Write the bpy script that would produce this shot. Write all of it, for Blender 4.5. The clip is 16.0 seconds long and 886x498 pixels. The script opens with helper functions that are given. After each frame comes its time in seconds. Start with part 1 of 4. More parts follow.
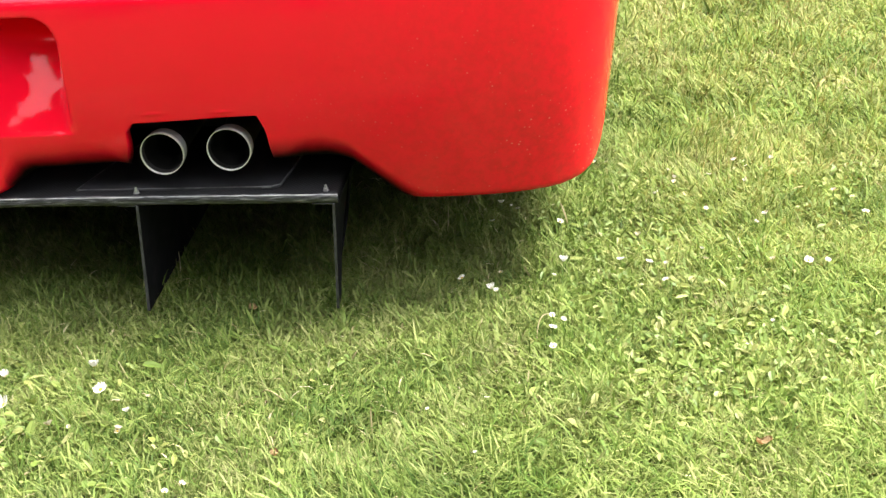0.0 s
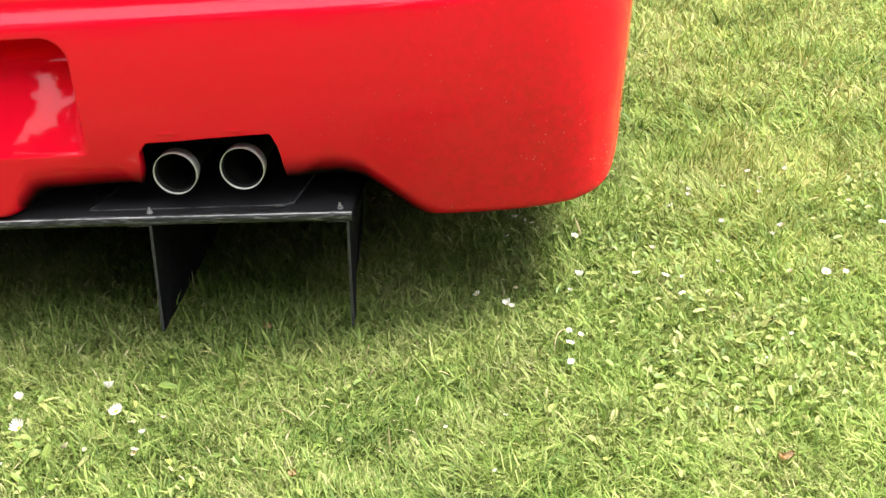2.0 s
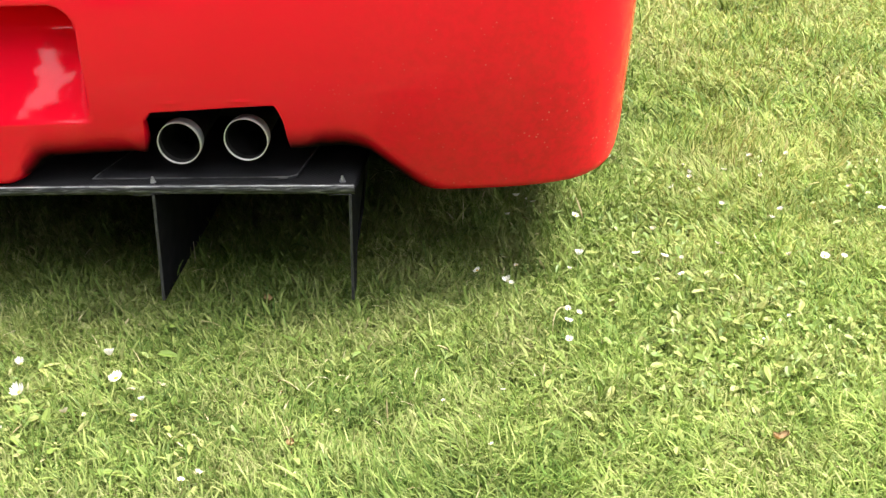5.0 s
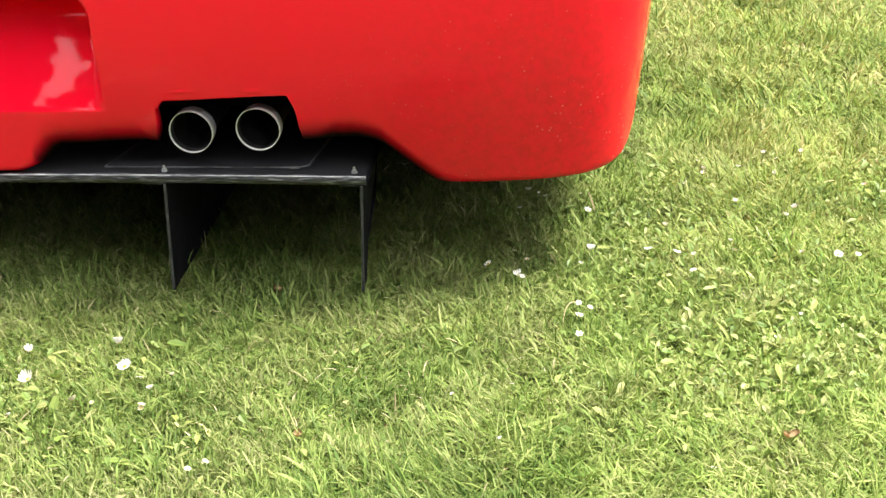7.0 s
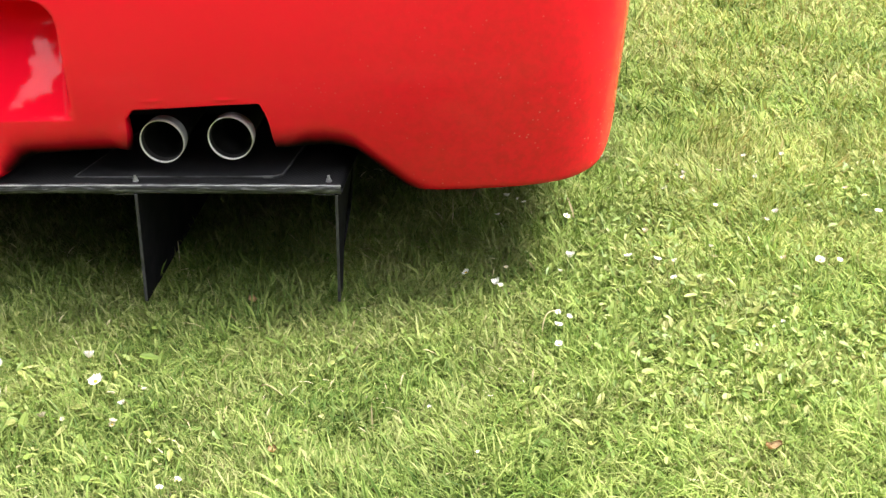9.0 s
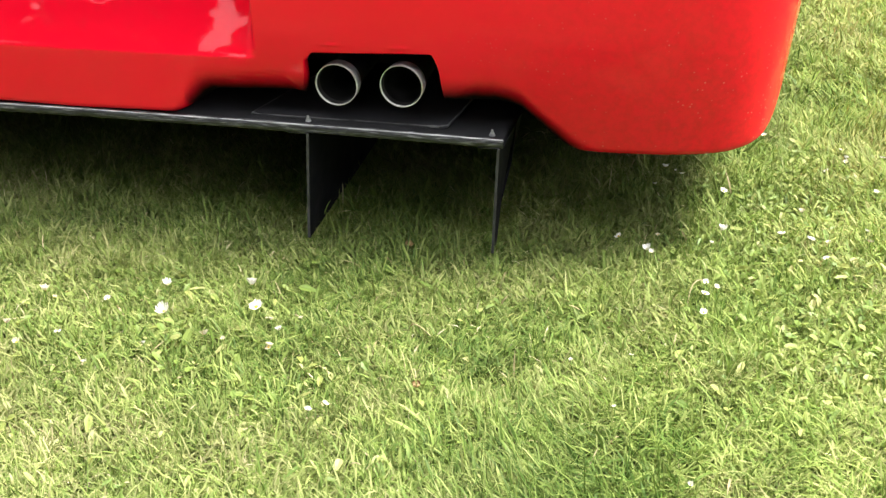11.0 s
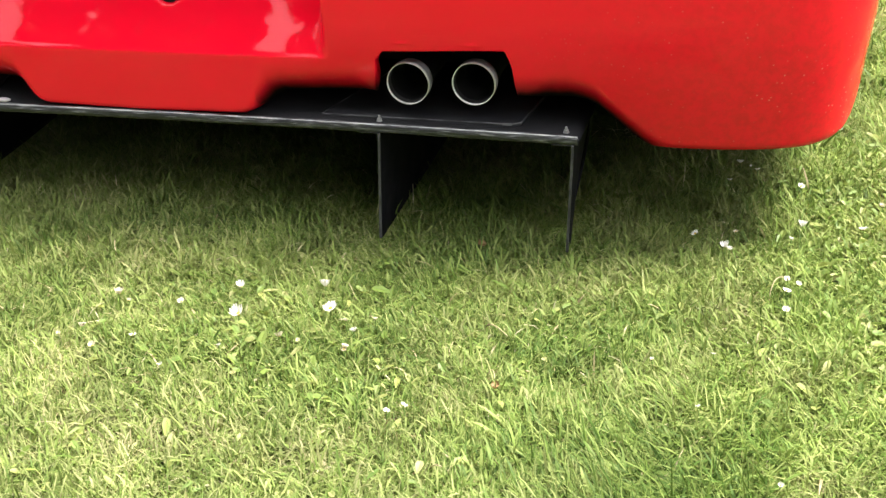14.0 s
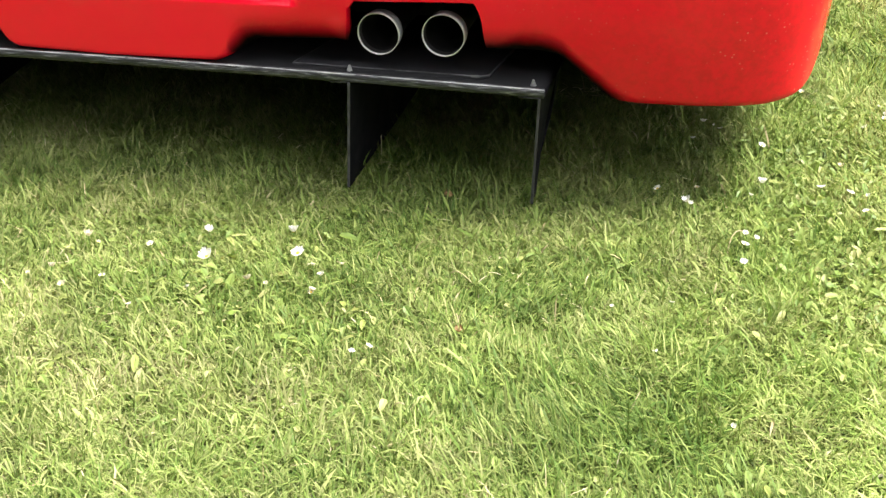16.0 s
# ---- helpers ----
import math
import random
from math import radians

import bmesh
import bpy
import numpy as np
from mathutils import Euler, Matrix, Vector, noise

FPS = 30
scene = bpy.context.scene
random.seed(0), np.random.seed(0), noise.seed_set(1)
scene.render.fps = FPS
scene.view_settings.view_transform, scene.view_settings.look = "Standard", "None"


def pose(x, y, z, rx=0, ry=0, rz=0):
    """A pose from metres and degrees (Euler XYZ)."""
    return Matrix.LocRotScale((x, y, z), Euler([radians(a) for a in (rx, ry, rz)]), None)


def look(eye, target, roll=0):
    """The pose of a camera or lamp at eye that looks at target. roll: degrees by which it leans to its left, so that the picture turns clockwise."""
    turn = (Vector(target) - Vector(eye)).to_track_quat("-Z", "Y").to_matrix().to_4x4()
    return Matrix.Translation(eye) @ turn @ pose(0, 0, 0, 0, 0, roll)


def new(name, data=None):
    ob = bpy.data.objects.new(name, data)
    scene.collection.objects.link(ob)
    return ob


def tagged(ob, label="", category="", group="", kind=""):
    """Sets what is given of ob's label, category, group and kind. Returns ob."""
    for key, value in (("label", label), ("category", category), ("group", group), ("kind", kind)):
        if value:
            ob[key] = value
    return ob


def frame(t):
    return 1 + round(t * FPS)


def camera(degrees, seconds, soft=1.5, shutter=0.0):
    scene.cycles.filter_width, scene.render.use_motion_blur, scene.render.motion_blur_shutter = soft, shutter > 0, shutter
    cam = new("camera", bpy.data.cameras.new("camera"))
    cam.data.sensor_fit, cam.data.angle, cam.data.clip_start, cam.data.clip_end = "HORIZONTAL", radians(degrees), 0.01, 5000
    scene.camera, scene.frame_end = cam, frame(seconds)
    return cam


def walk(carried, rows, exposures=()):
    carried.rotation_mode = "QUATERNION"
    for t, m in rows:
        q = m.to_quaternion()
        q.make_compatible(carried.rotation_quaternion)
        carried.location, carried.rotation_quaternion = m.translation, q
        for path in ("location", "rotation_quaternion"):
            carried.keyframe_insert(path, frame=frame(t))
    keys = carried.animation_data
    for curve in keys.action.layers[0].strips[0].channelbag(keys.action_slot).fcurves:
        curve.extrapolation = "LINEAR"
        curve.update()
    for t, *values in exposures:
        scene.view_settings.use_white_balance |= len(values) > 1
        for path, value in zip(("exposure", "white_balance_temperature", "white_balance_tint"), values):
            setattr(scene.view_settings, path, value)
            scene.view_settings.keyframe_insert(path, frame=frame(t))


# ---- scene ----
cam = camera(36.0, 16.0, soft=1.4)
# seconds, eye x y z, turn rx ry rz
PATH = [
    (0.0, 0.9749, -1.6491, 0.9209, 63.851, 3.788, 5.242),
    (0.5, 0.9603, -1.6375, 0.9252, 64.034, 4.015, 5.362),
    (1.0, 0.9547, -1.6440, 0.9229, 64.335, 3.998, 5.565),
    (1.5, 0.9633, -1.6460, 0.9137, 64.626, 4.341, 5.507),
    (2.0, 0.9612, -1.6385, 0.9230, 64.347, 4.518, 5.152),
    (2.5, 0.9598, -1.6442, 0.9239, 64.227, 4.287, 5.276),
    (3.0, 0.9649, -1.6531, 0.9165, 64.076, 3.937, 5.494),
    (3.5, 0.9650, -1.6496, 0.9176, 63.887, 4.008, 5.463),
    (6.0, 0.9550, -1.6534, 0.9113, 63.717, 2.578, 6.427),
    (6.5, 0.9643, -1.6522, 0.9095, 63.706, 2.397, 6.925),
    (7.0, 0.9614, -1.6456, 0.9108, 63.529, 2.895, 6.522),
    (7.5, 0.9604, -1.6453, 0.9128, 63.596, 3.208, 6.337),
    (8.0, 0.9636, -1.6237, 0.9025, 63.591, 3.063, 5.728),
    (8.2, 0.9606, -1.6119, 0.9039, 63.711, 3.176, 4.967),
    (10.3, 0.9758, -1.6471, 0.9165, 62.832, 1.658, 10.582),
    (10.5, 0.9670, -1.6622, 0.9171, 62.968, 1.349, 11.771),
    (11.0, 0.9757, -1.6710, 0.9066, 62.751, 1.541, 13.682),
    (11.5, 0.9746, -1.6712, 0.8924, 63.792, 2.029, 16.084),
    (12.0, 0.9628, -1.6849, 0.8903, 63.720, 2.519, 18.386),
    (12.5, 0.9475, -1.6936, 0.8947, 63.560, 3.229, 18.468),
    (13.0, 0.9424, -1.6812, 0.8995, 63.351, 3.315, 17.021),
    (13.5, 0.9505, -1.6812, 0.8888, 63.316, 2.522, 17.038),
    (14.0, 0.9427, -1.6619, 0.8933, 62.959, 3.072, 15.376),
    (14.5, 0.9503, -1.6741, 0.8910, 62.877, 2.829, 15.185),
    (15.0, 0.9485, -1.6767, 0.8883, 62.622, 2.504, 14.968),
    (15.5, 0.9436, -1.6822, 0.8876, 62.326, 1.978, 14.766),
    (16.0, 0.9524, -1.7035, 0.8797, 61.760, 1.439, 14.598),
]
walk(cam, [(t, pose(x, y, z, rx, ry, rz)) for t, x, y, z, rx, ry, rz in PATH])

# ---------------------------------------------------------------- light
scene.view_settings.exposure = 1.50
SUN_ELEVATION, SUN_TURN = 57.0, 69.0           # soft sun behind thin cloud, high on the car's right
world = bpy.data.worlds.new("overcast_sky")
scene.world = world
world.use_nodes = True
wn, wl = world.node_tree.nodes, world.node_tree.links
sky = wn.new("ShaderNodeTexSky")
sky.sky_type, sky.sun_disc = "NISHITA", False
sky.sun_elevation, sky.sun_rotation = radians(SUN_ELEVATION), radians(SUN_TURN)
sky.air_density, sky.dust_density, sky.ozone_density = 1.0, 6.0, 1.0
# the cloud layer over the blue: even overhead, dull towards the horizon
up = wn.new("ShaderNodeTexCoord")
apart = wn.new("ShaderNodeSeparateXYZ")
cloud = wn.new("ShaderNodeMapRange")
wl.new(up.outputs["Generated"], apart.inputs[0])
wl.new(apart.outputs["Z"], cloud.inputs["Value"])
cloud.interpolation_type = "SMOOTHSTEP"
cloud.inputs["From Min"].default_value, cloud.inputs["From Max"].default_value = 0.13, 0.55
cloud.inputs["To Min"].default_value, cloud.inputs["To Max"].default_value = 0.4, 8.8
grey = wn.new("ShaderNodeCombineColor")
for k, tint in enumerate((0.985, 0.985, 1.04)):
    cast = wn.new("ShaderNodeMath")
    cast.operation, cast.inputs[1].default_value = "MULTIPLY", tint
    wl.new(cloud.outputs[0], cast.inputs[0])
    wl.new(cast.outputs[0], grey.inputs[k])
pale = wn.new("ShaderNodeMix")
pale.data_type = "RGBA"
pale.inputs["Factor"].default_value = 0.92
wl.new(grey.outputs[0], pale.inputs["B"])
wl.new(sky.outputs[0], pale.inputs["A"])
wl.new(pale.outputs["Result"], wn["Background"].inputs[0])
wn["Background"].inputs[1].default_value = 0.15
sun = new("sun", bpy.data.lights.new("sun", "SUN"))
sun.data.energy, sun.data.angle, sun.data.color = 4.1, radians(19), (1.0, 0.96, 0.88)
_e, _a = radians(SUN_ELEVATION), radians(SUN_TURN)
_way = Vector((math.sin(_a) * math.cos(_e), math.cos(_a) * math.cos(_e), math.sin(_e)))
sun.matrix_world = look(_way * 20, (0, 0, 0))


# ---------------------------------------------------------------- materials
def mat(name):
    m = bpy.data.materials.new(name)
    m.use_nodes = True
    nt = m.node_tree
    return m, nt.nodes, nt.links, nt.nodes["Principled BSDF"]


def ramp(nodes, stops):
    r = nodes.new("ShaderNodeValToRGB")
    while len(r.color_ramp.elements) < len(stops):
        r.color_ramp.elements.new(0.5)
    for el, (p, c) in zip(r.color_ramp.elements, stops):
        el.position, el.color = p, (*c, 1) if len(c) == 3 else c
    return r


def noise_node(nodes, links, scale, detail=4, rough=0.55, coord="Object"):
    tc = nodes.new("ShaderNodeTexCoord")
    n = nodes.new("ShaderNodeTexNoise")
    n.inputs["Scale"].default_value, n.inputs["Detail"].default_value, n.inputs["Roughness"].default_value = scale, detail, rough
    links.new(tc.outputs[coord], n.inputs["Vector"])
    return n


def bump(nodes, links, source, strength, distance, bsdf):
    b = nodes.new("ShaderNodeBump")
    b.inputs["Strength"].default_value, b.inputs["Distance"].default_value = strength, distance
    links.new(source, b.inputs["Height"])
    links.new(b.outputs[0], bsdf.inputs["Normal"])
    return b


def red_paint():
    m, n, l, b = mat("red_paint")
    big = noise_node(n, l, 3.0, 3)
    col = ramp(n, [(0.3, (0.90, 0.0036, 0.023)), (0.7, (0.95, 0.0046, 0.028))])
    l.new(big.outputs["Fac"], col.inputs[0])
    # pale dust and stone-chip specks
    v = n.new("ShaderNodeTexVoronoi")
    v.inputs["Scale"].default_value = 115.0
    tc = n.new("ShaderNodeTexCoord")
    l.new(tc.outputs["Object"], v.inputs["Vector"])
    sp = ramp(n, [(0.04, (1, 1, 1)), (0.20, (0, 0, 0))])
    l.new(v.outputs["Distance"], sp.inputs[0])
    patch = noise_node(n, l, 11.0, 6, 0.8)
    pr = ramp(n, [(0.50, (0, 0, 0)), (0.57, (1, 1, 1))])
    l.new(patch.outputs["Fac"], pr.inputs[0])
    mul = n.new("ShaderNodeMath")
    mul.operation = "MULTIPLY"
    l.new(sp.outputs[0], mul.inputs[0])
    near = n.new("ShaderNodeVectorMath")          # road spatter, thickest low on the corner
    near.operation, near.inputs[1].default_value = "DISTANCE", (0.93, 0.05, 0.22)
    l.new(tc.outputs["Object"], near.inputs[0])
    fall = n.new("ShaderNodeMapRange")
    fall.inputs["From Min"].default_value, fall.inputs["From Max"].default_value = 0.06, 0.42
    fall.inputs["To Min"].default_value, fall.inputs["To Max"].default_value = 1.0, 0.0
    l.new(near.outputs["Value"], fall.inputs["Value"])
    keep = n.new("ShaderNodeMath")
    keep.operation = "MULTIPLY"
    l.new(pr.outputs[0], keep.inputs[0])
    l.new(fall.outputs[0], keep.inputs[1])
    l.new(keep.outputs[0], mul.inputs[1])
    half = n.new("ShaderNodeMath")
    half.operation, half.inputs[1].default_value = "MULTIPLY", 0.60
    l.new(mul.outputs[0], half.inputs[0])
    mix = n.new("ShaderNodeMix")
    mix.data_type = "RGBA"
    l.new(half.outputs[0], mix.inputs["Factor"])
    mott = noise_node(n, l, 85.0, 4, 0.65)       # thin dust in blotches, with a darker red that offsets sun on the corner
    mr = ramp(n, [(0.40, (0.22, 0.22, 0.22)), (0.66, (0.54, 0.54, 0.54))])
    l.new(mott.outputs["Fac"], mr.inputs[0])
    dm = n.new("ShaderNodeMath")
    dm.operation = "MULTIPLY"
    l.new(mr.outputs[0], dm.inputs[0])
    l.new(fall.outputs[0], dm.inputs[1])
    dusty = n.new("ShaderNodeMix")
    dusty.data_type = "RGBA"
    l.new(dm.outputs[0], dusty.inputs["Factor"])
    l.new(col.outputs[0], dusty.inputs["A"])
    dusty.inputs["B"].default_value = (0.50, 0.012, 0.016, 1)
    l.new(dusty.outputs["Result"], mix.inputs["A"])
    mix.inputs["B"].default_value = (0.84, 0.33, 0.33, 1)
    # black along the lower edge of the tail-pipe cut-outs, fading out upwards
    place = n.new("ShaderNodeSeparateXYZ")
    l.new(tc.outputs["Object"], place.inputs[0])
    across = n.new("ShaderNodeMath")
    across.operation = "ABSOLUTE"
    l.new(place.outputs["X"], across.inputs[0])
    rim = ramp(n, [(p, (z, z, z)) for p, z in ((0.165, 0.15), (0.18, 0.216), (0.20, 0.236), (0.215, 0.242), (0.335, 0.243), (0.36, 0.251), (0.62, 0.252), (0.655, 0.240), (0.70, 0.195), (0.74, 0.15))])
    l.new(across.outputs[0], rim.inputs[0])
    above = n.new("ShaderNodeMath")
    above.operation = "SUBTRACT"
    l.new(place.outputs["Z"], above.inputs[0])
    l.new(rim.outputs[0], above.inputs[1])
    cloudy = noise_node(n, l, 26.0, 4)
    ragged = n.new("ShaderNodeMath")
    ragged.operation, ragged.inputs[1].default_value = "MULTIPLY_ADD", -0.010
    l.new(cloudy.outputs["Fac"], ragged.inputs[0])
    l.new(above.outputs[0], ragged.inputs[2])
    edge_fade = n.new("ShaderNodeMapRange")
    edge_fade.interpolation_type = "SMOOTHSTEP"
    edge_fade.inputs["From Min"].default_value, edge_fade.inputs["From Max"].default_value = -0.012, 0.026
    edge_fade.inputs["To Min"].default_value, edge_fade.inputs["To Max"].default_value = 1.0, 0.0
    l.new(ragged.outputs[0], edge_fade.inputs["Value"])
    edge_mix = n.new("ShaderNodeMix")
    edge_mix.data_type = "RGBA"
    l.new(edge_fade.outputs[0], edge_mix.inputs["Factor"])
    l.new(mix.outputs["Result"], edge_mix.inputs["A"])
    edge_mix.inputs["B"].default_value = (0.008, 0.006, 0.006, 1)
    l.new(edge_mix.outputs["Result"], b.inputs["Base Color"])
    gloss = n.new("ShaderNodeMath")
    gloss.operation, gloss.inputs[1].default_value, gloss.inputs[2].default_value = "MULTIPLY_ADD", -0.74, 0.76
    l.new(edge_fade.outputs[0], gloss.inputs[0])
    l.new(gloss.outputs[0], b.inputs["Coat Weight"])
    grime = noise_node(n, l, 60.0, 5)
    rr = ramp(n, [(0.35, (0.26, 0.26, 0.26)), (0.7, (0.40, 0.40, 0.40))])
    l.new(grime.outputs["Fac"], rr.inputs[0])
    l.new(rr.outputs[0], b.inputs["Roughness"])
    b.inputs["Specular IOR Level"].default_value = 0.0
    b.inputs["Coat Roughness"].default_value = 0.05
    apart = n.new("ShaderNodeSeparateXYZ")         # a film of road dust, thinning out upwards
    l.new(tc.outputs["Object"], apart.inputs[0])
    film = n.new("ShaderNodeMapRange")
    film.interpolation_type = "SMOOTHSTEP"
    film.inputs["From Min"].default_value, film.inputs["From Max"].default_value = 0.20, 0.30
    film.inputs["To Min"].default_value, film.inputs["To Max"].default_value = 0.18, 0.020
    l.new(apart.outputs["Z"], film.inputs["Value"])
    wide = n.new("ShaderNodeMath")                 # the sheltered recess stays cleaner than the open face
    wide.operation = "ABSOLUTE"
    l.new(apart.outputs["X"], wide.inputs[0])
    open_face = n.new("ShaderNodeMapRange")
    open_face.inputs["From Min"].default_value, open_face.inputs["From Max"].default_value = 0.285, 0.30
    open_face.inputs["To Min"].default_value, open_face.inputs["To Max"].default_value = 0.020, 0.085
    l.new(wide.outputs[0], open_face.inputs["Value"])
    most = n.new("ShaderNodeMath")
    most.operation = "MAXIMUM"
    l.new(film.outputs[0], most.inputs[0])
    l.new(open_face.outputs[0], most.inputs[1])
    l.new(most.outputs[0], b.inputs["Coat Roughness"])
    fine = noise_node(n, l, 9.0, 2)
    bump(n, l, fine.outputs["Fac"], 0.05, 0.01, b)
    return m


def carbon():
    m, n, l, b = mat("carbon_fibre")
    tc = n.new("ShaderNodeTexCoord")
    waves = []
    for turn in (0.785, -0.785):
        mp = n.new("ShaderNodeMapping")
        mp.inputs["Rotation"].default_value = (0, 0, turn)
        l.new(tc.outputs["Object"], mp.inputs["Vector"])
        w = n.new("ShaderNodeTexWave")
        w.inputs["Scale"].default_value, w.inputs["Distortion"].default_value = 75.0, 0.4
        l.new(mp.outputs[0], w.inputs["Vector"])
        waves.append(w)
    weave = n.new("ShaderNodeMath")
    weave.operation = "MULTIPLY"
    l.new(waves[0].outputs["Fac"], weave.inputs[0])
    l.new(waves[1].outputs["Fac"], weave.inputs[1])
    dirt = noise_node(n, l, 14.0, 5)
    add = n.new("ShaderNodeMath")
    add.operation = "MULTIPLY"
    l.new(weave.outputs[0], add.inputs[0])
    l.new(dirt.outputs["Fac"], add.inputs[1])
    col = ramp(n, [(0.0, (0.013, 0.013, 0.0135)), (0.5, (0.052, 0.052, 0.054))])
    l.new(add.outputs[0], col.inputs[0])
    l.new(col.outputs[0], b.inputs["Base Color"])
    rr = ramp(n, [(0.3, (0.42, 0.42, 0.42)), (0.75, (0.62, 0.62, 0.62))])
    l.new(dirt.outputs["Fac"], rr.inputs[0])
    l.new(rr.outputs[0], b.inputs["Roughness"])
    b.inputs["Specular IOR Level"].default_value = 0.22
    bump(n, l, weave.outputs[0], 0.2, 0.0006, b)
    return m


def carbon_edge():
    m, n, l, b = mat("frayed_carbon_edge")
    tc = n.new("ShaderNodeTexCoord")
    mp = n.new("ShaderNodeMapping")
    mp.inputs["Scale"].default_value = (22, 160, 260)
    l.new(tc.outputs["Object"], mp.inputs["Vector"])
    s = n.new("ShaderNodeTexNoise")
    s.inputs["Scale"].default_value, s.inputs["Detail"].default_value = 2.2, 6
    l.new(mp.outputs[0], s.inputs["Vector"])
    col = ramp(n, [(0.38, (0.008, 0.008, 0.009)), (0.54, (0.04, 0.04, 0.042)), (0.72, (0.22, 0.22, 0.225))])
    l.new(s.outputs["Fac"], col.inputs[0])
    l.new(col.outputs[0], b.inputs["Base Color"])
    b.inputs["Roughness"].default_value = 0.42
    bump(n, l, s.outputs["Fac"], 0.4, 0.001, b)
    return m


def plain(name, dark, light, rough, metal=0.0, scale=30.0, spec=0.5, relief=0.15):
    m, n, l, b = mat(name)
    t = noise_node(n, l, scale, 5)
    col = ramp(n, [(0.3, dark), (0.7, light)])
    l.new(t.outputs["Fac"], col.inputs[0])
    l.new(col.outputs[0], b.inputs["Base Color"])
    rr = ramp(n, [(0.3, (rough * 0.8,) * 3), (0.7, (min(1, rough * 1.2),) * 3)])
    l.new(t.outputs["Fac"], rr.inputs[0])
    l.new(rr.outputs[0], b.inputs["Roughness"])
    b.inputs["Metallic"].default_value, b.inputs["Specular IOR Level"].default_value = metal, spec
    bump(n, l, t.outputs["Fac"], relief, 0.0008, b)
    return m


def grass_blades():
    m, n, l, b = mat("lawn_grass")
    geo = n.new("ShaderNodeNewGeometry")
    patch = noise_node(n, l, 5.0, 5)
    clump = noise_node(n, l, 16.0, 3)
    mixf = n.new("ShaderNodeMath")
    mixf.operation = "MULTIPLY_ADD"
    mixf.inputs[1].default_value = 0.56
    l.new(geo.outputs["Random Per Island"], mixf.inputs[0])
    half = n.new("ShaderNodeMath")
    half.operation, half.inputs[1].default_value = "MULTIPLY", 0.24
    wide = ramp(n, [(0.36, (0, 0, 0)), (0.64, (1, 1, 1))])
    l.new(patch.outputs["Fac"], wide.inputs[0])
    l.new(wide.outputs[0], half.inputs[0])
    q = n.new("ShaderNodeMath")
    q.operation = "MULTIPLY_ADD"
    q.inputs[1].default_value = 0.12
    l.new(clump.outputs["Fac"], q.inputs[0])
    l.new(half.outputs[0], q.inputs[2])
    last = q.outputs[0]
    tc = n.new("ShaderNodeTexCoord")
    for place, radius, amount in (((-0.05, -0.60, 0.0), 0.60, 0.10), ((0.80, -0.46, 0.0), 0.34, -0.10), ((0.40, -0.18, 0.0), 0.60, -0.13), ((1.30, 0.10, 0.0), 0.60, -0.04)):   # a dry stretch, lush ones; the one at (0.40, -0.18) also deepens the car's shade
        far = n.new("ShaderNodeVectorMath")
        far.operation, far.inputs[1].default_value = "DISTANCE", place
        l.new(tc.outputs["Object"], far.inputs[0])
        fade = n.new("ShaderNodeMapRange")
        fade.interpolation_type = "SMOOTHSTEP"
        fade.inputs["From Max"].default_value, fade.inputs["To Min"].default_value, fade.inputs["To Max"].default_value = radius, amount, 0.0
        l.new(far.outputs["Value"], fade.inputs["Value"])
        plus = n.new("ShaderNodeMath")
        l.new(last, plus.inputs[0])
        l.new(fade.outputs[0], plus.inputs[1])
        last = plus.outputs[0]
    l.new(last, mixf.inputs[2])
    col = ramp(n, [(0.09, (0.075, 0.134, 0.025)), (0.33, (0.160, 0.226, 0.049)), (0.56, (0.250, 0.298, 0.090)),
                   (0.77, (0.354, 0.354, 0.156)), (0.96, (0.48, 0.402, 0.235))])
    l.new(mixf.outputs[0], col.inputs[0])
    # each blade lighter or darker by itself
    spin = n.new("ShaderNodeMath")
    spin.operation, spin.inputs[1].default_value = "MULTIPLY", 37.7
    l.new(geo.outputs["Random Per Island"], spin.inputs[0])
    rest = n.new("ShaderNodeMath")
    rest.operation = "FRACT"
    l.new(spin.outputs[0], rest.inputs[0])
    tone = n.new("ShaderNodeMapRange")
    tone.inputs["To Min"].default_value, tone.inputs["To Max"].default_value = 0.74, 1.20
    l.new(rest.outputs[0], tone.inputs["Value"])
    swatch = noise_node(n, l, 9.0, 4, 0.6)         # darker and paler tufts
    swing = n.new("ShaderNodeMapRange")
    swing.inputs["From Min"].default_value, swing.inputs["From Max"].default_value = 0.34, 0.66
    swing.inputs["To Min"].default_value, swing.inputs["To Max"].default_value = 0.80, 1.17
    l.new(swatch.outputs["Fac"], swing.inputs["Value"])
    both = n.new("ShaderNodeMath")
    both.operation = "MULTIPLY"
    l.new(tone.outputs[0], both.inputs[0])
    l.new(swing.outputs[0], both.inputs[1])
    shade = n.new("ShaderNodeVectorMath")
    shade.operation = "SCALE"
    l.new(col.outputs[0], shade.inputs[0])
    l.new(both.outputs[0], shade.inputs["Scale"])
    beside = n.new("ShaderNodeSeparateXYZ")        # moister, greener turf beside the car
    l.new(tc.outputs["Object"], beside.inputs[0])
    moist = n.new("ShaderNodeMapRange")
    moist.interpolation_type = "SMOOTHSTEP"
    moist.inputs["From Min"].default_value, moist.inputs["From Max"].default_value = 0.60, 1.30
    l.new(beside.outputs["X"], moist.inputs["Value"])
    green = n.new("ShaderNodeVectorMath")
    green.operation, green.inputs[1].default_value = "MULTIPLY", (1.09, 1.13, 0.96)
    l.new(shade.outputs[0], green.inputs[0])
    blend = n.new("ShaderNodeMix")
    blend.data_type = "VECTOR"
    l.new(moist.outputs[0], blend.inputs["Factor"])
    l.new(shade.outputs[0], blend.inputs["A"])
